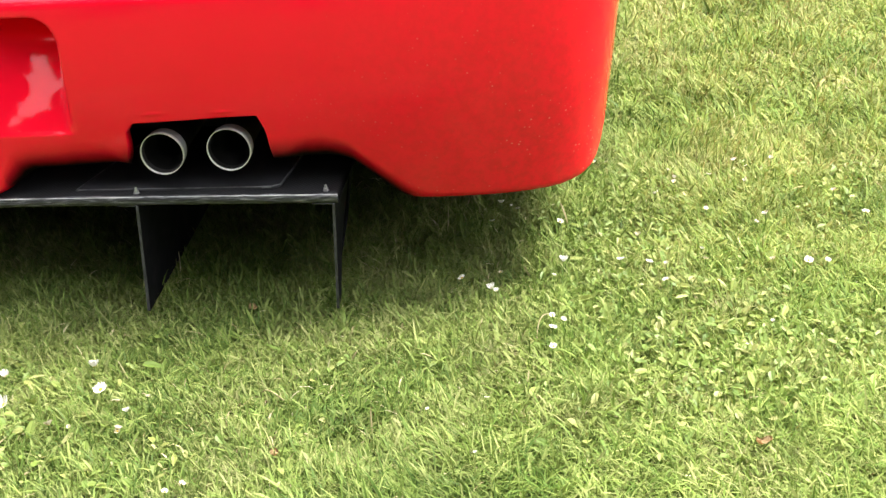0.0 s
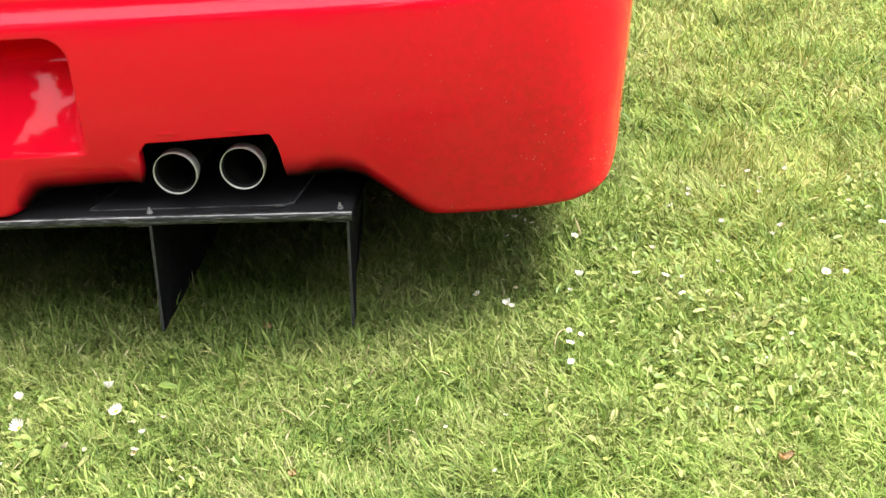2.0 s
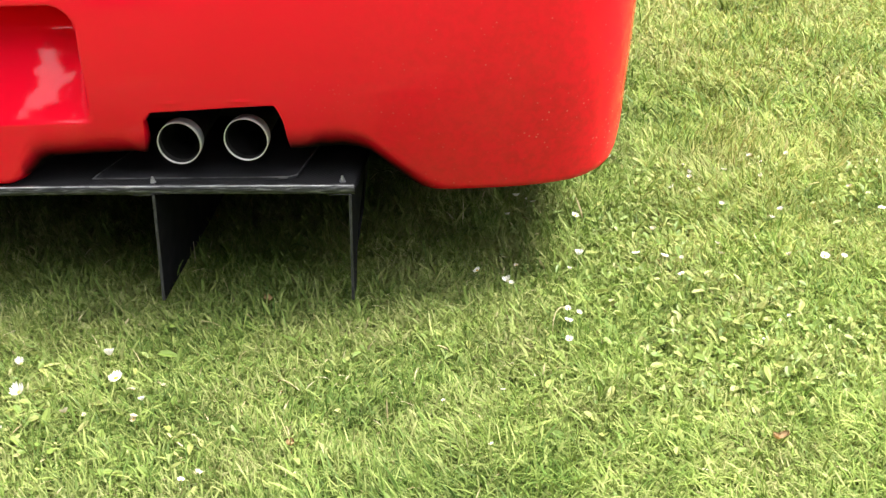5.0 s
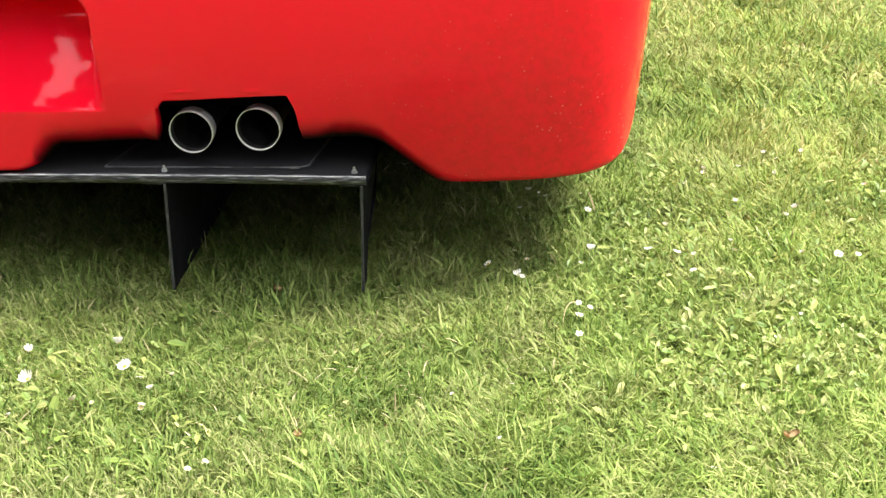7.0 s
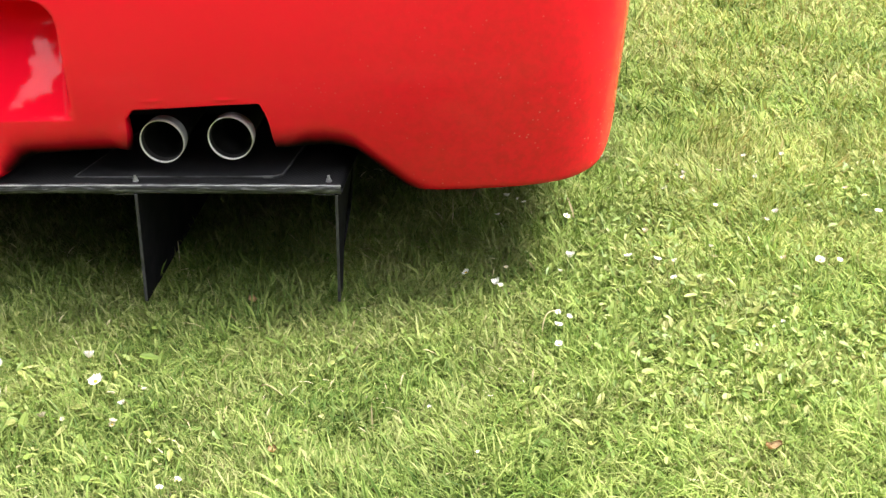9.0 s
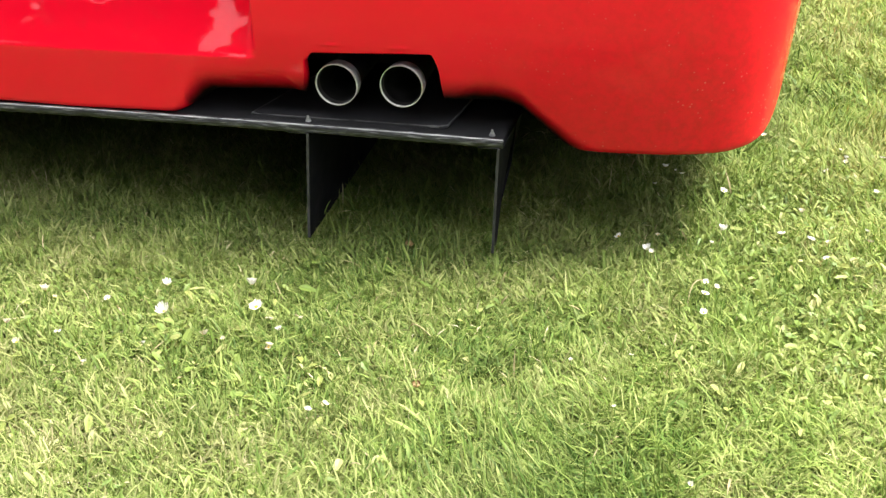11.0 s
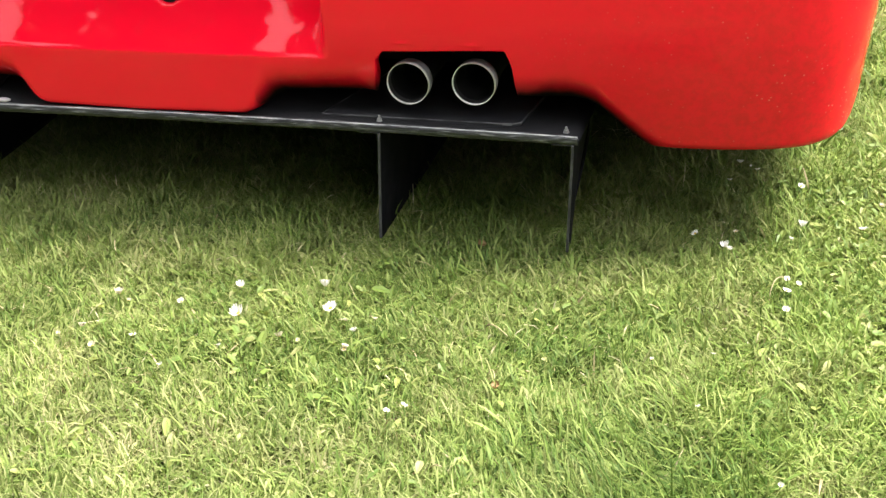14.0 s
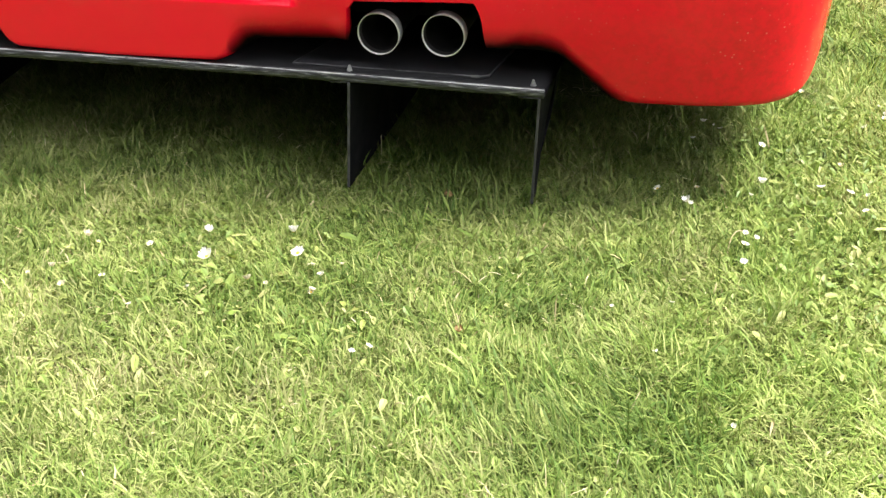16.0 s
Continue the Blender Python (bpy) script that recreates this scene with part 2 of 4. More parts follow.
    l.new(green.outputs[0], blend.inputs["B"])
    grown = blend.outputs["Result"]
    l.new(grown, b.inputs["Base Color"])
    b.inputs["Roughness"].default_value, b.inputs["Specular IOR Level"].default_value = 0.5, 0.14
    tr = n.new("ShaderNodeBsdfTranslucent")
    l.new(grown, tr.inputs["Color"])
    ms = n.new("ShaderNodeMixShader")
    ms.inputs[0].default_value = 0.20
    l.new(b.outputs[0], ms.inputs[1])
    l.new(tr.outputs[0], ms.inputs[2])
    l.new(ms.outputs[0], n["Material Output"].inputs["Surface"])
    return m


def leaf_mat(name, stops, translucent=0.3):
    m, n, l, b = mat(name)
    geo = n.new("ShaderNodeNewGeometry")
    col = ramp(n, stops)
    l.new(geo.outputs["Random Per Island"], col.inputs[0])
    l.new(col.outputs[0], b.inputs["Base Color"])
    b.inputs["Roughness"].default_value = 0.5
    tr = n.new("ShaderNodeBsdfTranslucent")
    l.new(col.outputs[0], tr.inputs["Color"])
    ms = n.new("ShaderNodeMixShader")
    ms.inputs[0].default_value = translucent
    l.new(b.outputs[0], ms.inputs[1])
    l.new(tr.outputs[0], ms.inputs[2])
    l.new(ms.outputs[0], n["Material Output"].inputs["Surface"])
    return m


def soil_mat():
    m, n, l, b = mat("turf")
    a = noise_node(n, l, 4.0, 6)
    c = noise_node(n, l, 90.0, 4)
    mx = n.new("ShaderNodeMath")
    mx.operation = "MULTIPLY_ADD"
    mx.inputs[1].default_value = 0.5
    l.new(c.outputs["Fac"], mx.inputs[0])
    h = n.new("ShaderNodeMath")
    h.operation, h.inputs[1].default_value = "MULTIPLY", 0.5
    l.new(a.outputs["Fac"], h.inputs[0])
    l.new(h.outputs[0], mx.inputs[2])
    col = ramp(n, [(0.3, (0.040, 0.064, 0.013)), (0.5, (0.092, 0.125, 0.027)), (0.7, (0.17, 0.19, 0.055))])
    l.new(mx.outputs[0], col.inputs[0])
    l.new(col.outputs[0], b.inputs["Base Color"])
    b.inputs["Roughness"].default_value, b.inputs["Specular IOR Level"].default_value = 0.9, 0.1
    bump(n, l, c.outputs["Fac"], 0.8, 0.02, b)
    return m


RED = red_paint()
CARBON = carbon()
CARBON_EDGE = carbon_edge()
BLACK = plain("matt_black_plastic", (0.011, 0.010, 0.011), (0.020, 0.018, 0.019), 0.75, spec=0.1)
SHIELD = plain("black_heat_shield", (0.022, 0.022, 0.024), (0.046, 0.046, 0.050), 0.5, scale=18, spec=0.3)
SHIELD_EDGE = plain("rubbed_shield_edge", (0.035, 0.035, 0.036), (0.20, 0.20, 0.20), 0.5, scale=45, spec=0.3)
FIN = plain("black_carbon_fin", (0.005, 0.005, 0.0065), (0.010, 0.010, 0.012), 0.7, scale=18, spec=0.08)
FIN_EDGE = plain("worn_carbon", (0.022, 0.022, 0.023), (0.085, 0.085, 0.087), 0.5, scale=60, spec=0.3)
EDGE_RIM = plain("rubbed_resin", (0.16, 0.16, 0.16), (0.62, 0.62, 0.61), 0.5, scale=30, spec=0.3)
STEEL = plain("brushed_steel", (0.27, 0.265, 0.27), (0.42, 0.41, 0.42), 0.5, 0.35, 55)
RIM_STEEL = plain("polished_steel_lip", (0.58, 0.56, 0.54), (0.78, 0.76, 0.73), 0.34, 0.4, 80)
SOOT = plain("sooty_steel", (0.002, 0.002, 0.002), (0.009, 0.0085, 0.008), 0.65, 0.0, 40, 0.12)
THROAT = plain("heat_dulled_steel", (0.012, 0.0115, 0.011), (0.045, 0.043, 0.040), 0.5, 0.3, 40, 0.3)
BOLT = plain("zinc_plated_bolt", (0.30, 0.30, 0.30), (0.56, 0.56, 0.55), 0.42, 0.5, 90)
RUBBER = plain("black_rubber", (0.014, 0.014, 0.014), (0.03, 0.03, 0.03), 0.8, spec=0.25)
ALLOY = plain("silver_alloy", (0.45, 0.45, 0.46), (0.58, 0.58, 0.59), 0.35, 0.9)
GLASS = plain("dark_tinted_glass", (0.012, 0.014, 0.015), (0.018, 0.02, 0.021), 0.06, spec=0.6, relief=0.0)
LENS = plain("red_lamp_lens", (0.30, 0.006, 0.006), (0.36, 0.01, 0.01), 0.12, relief=0.0)
GRASS = grass_blades()
SOIL = soil_mat()
WEED = leaf_mat("clover_leaf", [(0.0, (0.13, 0.215, 0.035)), (0.5, (0.23, 0.31, 0.062)), (0.85, (0.33, 0.37, 0.10)), (1.0, (0.42, 0.42, 0.17))])
BARK = plain("bark", (0.06, 0.05, 0.04), (0.14, 0.12, 0.09), 0.9, scale=12, spec=0.1, relief=0.6)
LEAVES = leaf_mat("tree_leaf", [(0.0, (0.050, 0.074, 0.036)), (1.0, (0.11, 0.14, 0.070))], 0.2)
STRAW = leaf_mat("dry_grass", [(0.0, (0.34, 0.27, 0.14)), (0.6, (0.46, 0.39, 0.22)), (1.0, (0.62, 0.56, 0.38))], 0.1)
PETAL = leaf_mat("white_petal", [(0.0, (0.76, 0.74, 0.68)), (1.0, (0.84, 0.82, 0.77))], 0.25)
PETAL_OLD = leaf_mat("withered_petal", [(0.0, (0.50, 0.45, 0.30)), (1.0, (0.66, 0.60, 0.46))], 0.25)
DEAD_LEAF = plain("dead_leaf_brown", (0.36, 0.22, 0.10), (0.55, 0.40, 0.22), 0.8, scale=200, spec=0.2)
DISC = plain("yellow_disc", (0.55, 0.36, 0.02), (0.75, 0.55, 0.06), 0.8, scale=400)
STEM = plain("green_stem", (0.10, 0.18, 0.04), (0.18, 0.27, 0.06), 0.6)


# ---------------------------------------------------------------- mesh helpers
def part(name, bm, material, parent=None, label="", smooth=True):
    me = bpy.data.meshes.new(name)
    bm.to_mesh(me)
    bm.free()
    me.materials.append(material)
    if smooth:
        me.polygons.foreach_set("use_smooth", [True] * len(me.polygons))
    ob = new(name, me)
    ob.parent = parent
    if label:
        tagged(ob, label)
    return ob


def grid_mesh(bm, rows, closed=False):
    """Quads over a grid of points, given row by row."""
    vs = [[bm.verts.new(p) for p in r] for r in rows]
    for a, b in zip(vs, vs[1:]):
        for i in range(len(a) - (0 if closed else 1)):
            j = (i + 1) % len(a)
            bm.faces.new((a[i], a[j], b[j], b[i]))
    return vs


def tube_y(bm, cx, cz, profile, n=40):
    """A turned shape about an axis along y; profile: (y, radius)."""
    grid_mesh(bm, [[(cx + r * math.cos(2 * math.pi * k / n), y, cz + r * math.sin(2 * math.pi * k / n)) for k in range(n)] for y, r in profile], True)


def box(bm, x0, x1, y0, y1, z0, z1, bevel=0.0):
    m = Matrix.LocRotScale(((x0 + x1) / 2, (y0 + y1) / 2, (z0 + z1) / 2), None, (x1 - x0, y1 - y0, z1 - z0))
    geo = bmesh.ops.create_cube(bm, size=1.0, matrix=m)
    if bevel:
        edges = list({e for v in geo["verts"] for e in v.link_edges})
        bmesh.ops.bevel(bm, geom=edges, offset=bevel, segments=2, affect="EDGES")


def sstep(a, b, x):
    t = min(1.0, max(0.0, (x - a) / (b - a)))
    return t * t * (3 - 2 * t)


def lerp_table(table, x):
    if x <= table[0][0]:
        return table[0][1]
    for (a, p), (b, q) in zip(table, table[1:]):
        if x <= b:
            return p + (q - p) * (x - a) / (b - a)
    return table[-1][1]


# ---------------------------------------------------------------- ground
bm = bmesh.new()
bmesh.ops.create_grid(bm, x_segments=60, y_segments=60, size=300)
for v in bm.verts:                      # finer near the car, one sheet to the horizon
    r = v.co.length / 300
    v.co *= 0.02 + 0.98 * min(1, r) ** 2
    v.co.z = 0.0
ground = part("ground", bm, SOIL)
tagged(ground, "wide mown lawn of short yellow-green turf", "lawn", kind="structure")

# ---------------------------------------------------------------- trees out of view behind the camera, mirrored in the paint and blocking low sky
def tree(x, y, height, half, seed, boughs=()):
    r = random.Random(seed)
    root = new("tree")
    root.matrix_basis = pose(x, y, 0, 0, 0, r.uniform(0, 360))
    tagged(root, "broad-leaved green tree out of view, in a row that holds back low sky light", "tree", "trees along the lawn")
    bm = bmesh.new()
    bx, by = r.uniform(-0.4, 0.4), r.uniform(-0.4, 0.4)
    grid_mesh(bm, [[(bx * t * t + w * math.cos(k * math.pi / 4), by * t * t + w * math.sin(k * math.pi / 4), t * height * 0.8) for k in range(8)] for t, w in ((0, 0.30), (0.05, 0.22), (0.3, 0.17), (0.6, 0.11), (1.0, 0.03))], True)
    for k in range(7):
        a, z0 = k * 0.9 + r.uniform(0, 0.5), height * r.uniform(0.25, 0.55)
        reach = r.uniform(1.0, 1.7)
        grid_mesh(bm, [[(math.cos(a) * reach * t + w * math.cos(j * 2.1), math.sin(a) * reach * t + w * math.sin(j * 2.1), z0 + reach * 0.8 * t) for j in range(3)] for t, w in ((0, 0.07), (0.5, 0.045), (1, 0.015))], True)
    part("trunk", bm, BARK, root, "grey-brown trunk with limbs")
    verts, faces = [], []
    lobes = []
    for _ in range(96):                    # a narrow crown, kept clipped at the sides
        a, z, rad = r.uniform(0, 6.28), height * r.uniform(0.10, 0.97), r.uniform(0.45, 0.75)
        out = max(0.05, half - 0.6 * rad) * r.random() ** 0.3
        lobes.append((math.cos(a) * out, math.sin(a) * out, z, rad))
    for _ in range(26000 if -8 < x < -3 else 17000 if -13 < x < -3 else 11000):
        cx, cy, cz, rad = r.choice(lobes)
        d = Vector((r.gauss(0, 1), r.gauss(0, 1), r.gauss(0, 1))).normalized() * rad * r.uniform(0.55, 1.05)
        q = r.uniform(0.10, 0.19)
        fx, fy = cx + d.x, cy + d.y
        trim = min(1.0, (half - 0.5 * q) / math.hypot(fx, fy))
        m = Matrix.Translation((fx * trim, fy * trim, cz + d.z)) @ Euler((r.uniform(0, 6.3), r.uniform(0, 6.3), r.uniform(0, 6.3))).to_matrix().to_4x4()
        b = len(verts)
        verts.extend(m @ Vector(p) for p in ((0, -q, 0), (q * 0.55, 0, q * 0.15), (0, q, 0), (-q * 0.55, 0, q * 0.15)))
        faces.append((b, b + 1, b + 2, b + 3))
    back = root.matrix_basis.to_3x3().inverted()
    for reach, z, rad in boughs:             # single boughs that hang over towards the next tree
        for _ in range(900):
            d = Vector((r.gauss(0, 1), r.gauss(0, 1), r.gauss(0, 1))).normalized() * rad * r.random() ** 0.5
            q = r.uniform(0.07, 0.12)
            m = Matrix.Translation(back @ Vector((reach + d.x, d.y, z + d.z))) @ Euler((r.uniform(0, 6.3), r.uniform(0, 6.3), r.uniform(0, 6.3))).to_matrix().to_4x4()
            b = len(verts)
            verts.extend(m @ Vector(p) for p in ((0, -q, 0), (q * 0.55, 0, q * 0.15), (0, q, 0), (-q * 0.55, 0, q * 0.15)))
            faces.append((b, b + 1, b + 2, b + 3))
    me = bpy.data.meshes.new("crown")
    me.from_pydata(verts, [], faces)
    me.materials.append(LEAVES)
    crown = new("crown", me)
    crown.parent = root
    tagged(crown, "loose crown of dark green leaves")


# the trees at x > 0 are added only to hold back low sky light
ROW = ((-22.4, -9.5, 1.7), (-19.2, -11.5, 1.7), (-15.8, -12.8, 1.75), (-12.5, -13.0, 1.48), (-8.75, -13.0, 1.05), (-7.55, -13.0, 1.27), (-4.1, -13.0, 1.80),
       (-1.2, -13.2, 1.65), (2.0, -13.0, 1.7), (5.4, -13.4, 1.75), (8.8, -13.1, 1.7))
BOUGHS = {5: ((1.40, 7.35, 0.45), (1.28, 9.55, 0.55)), 6: ((-1.75, 7.55, 0.40), (-1.80, 9.35, 0.36))}
for k, (x, y, half) in enumerate(ROW):
    tree(x, y, (15.5 if x < 0 else 12.0) + (k * 37 % 10) * 0.15, half, 100 + k, BOUGHS.get(k, ()))

# ---------------------------------------------------------------- the red car
car = tagged(new("sports_car"), "glossy red sports car with carbon rear diffuser, parked on grass", "car")

# The plan of the bumper's outer face for x >= 0 (x, forward set-back), from the middle round the corner to the flank.
PLAN = [(0.0, 0.0), (0.15, 0.0001), (0.30, 0.0006), (0.45, 0.0018), (0.60, 0.0048), (0.72, 0.010), (0.80, 0.018), (0.86, 0.030), (0.91, 0.050),
        (0.944, 0.080), (0.962, 0.115), (0.972, 0.165), (0.979, 0.25), (0.985, 0.40), (0.990, 0.60)]
# The fascia's section: height and y.
SECTION = [(0.160, 0.024), (0.20, 0.0105), (0.225, 0.0025), (0.25, -0.0045), (0.275, -0.0105), (0.30, -0.0155), (0.33, -0.0190), (0.36, -0.0202), (0.39, -0.0200), (0.42, -0.0182), (0.445, -0.0160), (0.469, -0.0130), (0.4745, -0.0112),
           (0.4785, -0.0065), (0.4825, -0.0008), (0.4865, 0.0024), (0.493, 0.0040), (0.53, 0.0085), (0.60, 0.0160)]


def curve_through(points, n=16):
    """A smooth line through the points (Catmull-Rom)."""
    q = [(-points[1][0], points[1][1])] + points + [(2 * points[-1][0] - points[-2][0], 2 * points[-1][1] - points[-2][1])]
    out = []
    for a, b, c, d in zip(q, q[1:], q[2:], q[3:]):
        for i in range(n):
            t = i / n
            out.append(tuple(0.5 * (2 * b[k] + (c[k] - a[k]) * t + (2 * a[k] - 5 * b[k] + 4 * c[k] - d[k]) * t * t + (3 * b[k] - a[k] - 3 * c[k] + d[k]) * t ** 3) for k in (0, 1)))
    return out + [points[-1]]


def flank(z):
    """How far the flank stands out at a height, against the plan."""
    return lerp_table([(0.17, 0.010), (0.20, 0.014), (0.25, 0.020), (0.32, 0.029), (0.43, 0.042), (0.6, 0.050)], z)


def smooth_table(table, x, w):
    return (lerp_table(table, x - w) + 2 * lerp_table(table, x) + lerp_table(table, x + w)) / 4


def roll(x):
    """Radius with which the lower edge turns under."""
    x = abs(x)
    clear = 1 - sstep(0.325, 0.352, x) + sstep(0.566, 0.60, x)          # none at the cut-outs for the pipes
    return 0.008 + 0.047 * sstep(0.165, 0.20, x) * (1 - sstep(0.70, 0.76, x)) * clear + 0.004 * sstep(0.72, 0.8, x)


def low_edge(x):
    """Height of the fascia's lower edge: middle hump, arches over the diffuser, notches for the tail pipes, corner skirts."""
    x = abs(x)
    z = lerp_table([(0, 0.2075), (0.155, 0.2105), (0.172, 0.217), (0.20, 0.243), (0.215, 0.248), (0.35, 0.249), (0.62, 0.250), (0.64, 0.246),
                    (0.655, 0.238), (0.70, 0.192), (0.715, 0.181), (0.73, 0.177), (0.80, 0.175), (0.86, 0.174), (0.92, 0.173), (0.95, 0.175), (0.962, 0.178), (0.970, 0.185), (0.976, 0.196), (1.2, 0.206)], x)
    notch_left = sstep(0.3555, 0.3605, x) * 0.046 + sstep(0.359, 0.374, x) * 0.013
    notch_right = 1 - sstep(0.538, 0.5505, x) * 0.34 - sstep(0.5475, 0.5515, x) * 0.66
    tuck = lerp_table([(0.17, 0.0060), (0.20, 0.0037), (0.25, 0.0015), (0.30, 0.0)], z) * (1 - 0.6 * sstep(0.70, 0.98, x))
    return z - tuck - 0.001 - 0.31 * roll(x) + notch_left * notch_right * (1.09 + 0.08 * sstep(0.36, 0.54, x))


def plan_at(s):
    """Point of the plan at the arc length s, with its outward normal."""
    done = 0.0
    for (ax, ay), (bx, by) in zip(PLAN, PLAN[1:]):
        d = math.hypot(bx - ax, by - ay)
        if s <= done + d or (bx, by) == PLAN[-1]:
            k = (s - done) / d
            return ax + (bx - ax) * k, ay + (by - ay) * k, (by - ay) / d, -(bx - ax) / d
        done += d


PLAN = curve_through(PLAN)
LENGTH = sum(math.hypot(b[0] - a[0], b[1] - a[1]) for a, b in zip(PLAN, PLAN[1:]))


def plan_smooth(s):
    pts = [plan_at(min(LENGTH, max(0, s + d))) for d in (-0.024, -0.012, 0, 0.012, 0.024)]
    x, y, nx, ny = (sum(p[i] for p in pts) / 5 for i in range(4))
    if s < 0.03:
        x, y = s, PLAN[0][1]
    n = math.hypot(nx, ny)
    return x, y, nx / n, ny / n


def section_y(z):
    return smooth_table(SECTION, z, lerp_table([(0.40, 0.010), (0.47, 0.004)], z))


REC_W, REC_LO, REC_HI = 0.292, 0.293, 0.4515


def recess(x, z):
    """Depth of the number-plate recess: deep under its brow, running out to nothing at its foot."""
    ax = abs(x)
    if z < REC_LO - 0.004 or z > REC_HI + 0.01:
        return 0.0
    r = 0.034
    side = REC_W - 0.004 * (z - REC_LO) / (REC_HI - REC_LO)
    dx, dz = ax - (side - r), z - (REC_HI - r)
    d = math.hypot(max(dx, 0), max(dz, 0)) - r if dz > 0 else ax - side
    inside = 1 - sstep(-0.011, 0.004, d)
    foot = sstep(REC_LO - 0.003, REC_LO + 0.003, z)
    under = 0.022 * sstep(REC_HI - 0.042, REC_HI - 0.002, z)               # hollowed out under the brow
    return inside * foot * (0.0012 + 0.474 * (z - REC_LO) + under + section_y(REC_LO) - section_y(z))      # a plane floor


def fascia_point(s, z, lo=None):
    """A point of the outer face; towards the lower edge lo it rolls under."""
    side = 1 if s >= 0 else -1
    x, y, nx, ny = plan_smooth(abs(s))
    k = sstep(0.70, 0.98, x) if y < 0.3 else 1.0
    out = flank(z)
    yy = section_y(z)
    if z < 0.29:                           # the middle hump stands more upright
        yy += (section_y(0.29) - yy) * 0.8 * (1 - sstep(0.20, 0.34, x))
    px = x + out * k
    py = y + yy * (1 - 0.6 * k)
    px_s = side * px
    py += recess(px_s, z)
    py += 0.05 * (1 - sstep(0.0215, 0.0250, math.hypot(px_s - 0.053, z - 0.380)))     # pit for the socket
    if lo is not None:
        r = roll(px)
        if z - lo < r:
            py += (r - math.sqrt(max(0.0, r * r - (r - (z - lo)) ** 2))) * (1 - sstep(0.258, 0.285, lo))
    for bx in (0.402, 0.495):             # low bulges over the tail pipes
        py -= 0.0013 * math.exp(-((px - bx) / 0.011) ** 2 - ((z - 0.3195) / 0.0024) ** 2)
    return px_s, py, z


def bumper():
    bm = bmesh.new()
    half = []
    s = 0.0
    while s < LENGTH - 1e-6:
        half.append(s)
        s += 0.0018 if 0.52 < s < 0.56 else 0.0035 if (s < 0.09 or 0.24 < s < 0.31 or 0.345 < s < 0.375 or 0.52 < s < 0.60) else 0.006 if s < 1.15 else 0.03
    half.append(LENGTH)
    cols = [-q for q in reversed(half[1:])] + half
    top = 0.60
    rows = []
    lows = [low_edge(plan_smooth(abs(s))[0]) for s in cols]
    # the rolled flange under the lower edge, going forward
    for dz, dy in ((0.004, 0.016), (0.000, 0.011), (-0.003, 0.007), (-0.0025, 0.003)):
        row = []
        for s, lo in zip(cols, lows):
            p = fascia_point(s, lo, lo)
            x, y, nx, ny = plan_smooth(abs(s))
            sg = 1 if s >= 0 else -1
            row.append((p[0] - sg * nx * dy, p[1] - ny * dy, p[2] + dz))
        rows.append(row)
    for i in range(60):                   # from the lower edge to a level line, then level rows
        rows.append([fascia_point(s, lo + (0.336 - lo) * (i / 59) ** 1.2, lo) for s, lo in zip(cols, lows)])
    z = 0.336
    while z < top:
        z += 0.0022 if 0.43 < z < 0.515 else 0.0035 if z < 0.45 else 0.012
        rows.append([fascia_point(s, z) for s in cols])
    rows.append([(x * 0.97, y + 0.14, z + 0.004) for x, y, z in rows[-1]])     # the top turns forward under the tail panel
    grid_mesh(bm, rows)
    bmesh.ops.recalc_face_normals(bm, faces=bm.faces)
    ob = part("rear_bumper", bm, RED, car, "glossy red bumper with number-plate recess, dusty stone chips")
    return ob


bumper()

# dark socket in the middle of the recess
bm = bmesh.new()
tube_y(bm, 0.053, 0.380, [(0.050, 0.0005), (0.048, 0.019), (0.025, 0.0195), (0.0200, 0.0215), (0.0195, 0.0245), (0.022, 0.0268), (0.048, 0.0270)], 32)
part("rubber_socket", bm, BLACK, car, "round black rubber socket in the recess")


def shell(name, stations, material, label="", n=40):
    """A closed body lofted through sections along y: (y, half width, floor, top, roundness)."""
    bm = bmesh.new()
    rows = []
    for y, w, lo, hi, e in stations:
        row = []
        for k in range(n):
            a = 2 * math.pi * k / n
            c, s = math.cos(a), math.sin(a)
            row.append((w * math.copysign(abs(c) ** e, c), y, (lo + hi) / 2 + (hi - lo) / 2 * math.copysign(abs(s) ** e, s)))
        rows.append(row)
    vs = grid_mesh(bm, rows, True)
    bm.faces.new(vs[0])
    bm.faces.new(vs[-1])
    bmesh.ops.recalc_face_normals(bm, faces=bm.faces)
    return part(name, bm, material, car, label)


shell("body", [(0.085, 0.93, 0.52, 0.74, 0.32), (0.11, 0.95, 0.515, 0.79, 0.32), (0.3, 0.975, 0.50, 0.86, 0.33), (0.595, 0.99, 0.30, 0.88, 0.33), (0.66, 0.99, 0.11, 0.88, 0.34), (0.95, 0.99, 0.11, 0.87, 0.36), (1.6, 0.95, 0.11, 0.84, 0.36),
               (2.6, 0.93, 0.11, 0.80, 0.38), (3.3, 0.95, 0.11, 0.74, 0.4), (3.9, 0.92, 0.18, 0.62, 0.42), (4.25, 0.80, 0.20, 0.48, 0.5)], RED, "low red wedge-shaped bodywork")
shell("cabin", [(0.75, 0.50, 0.80, 0.90, 0.5), (1.2, 0.62, 0.80, 1.08, 0.5), (1.8, 0.66, 0.78, 1.15, 0.5), (2.4, 0.64, 0.76, 1.06, 0.5), (3.0, 0.60, 0.72, 0.80, 0.5)], GLASS, "dark glazed cabin")
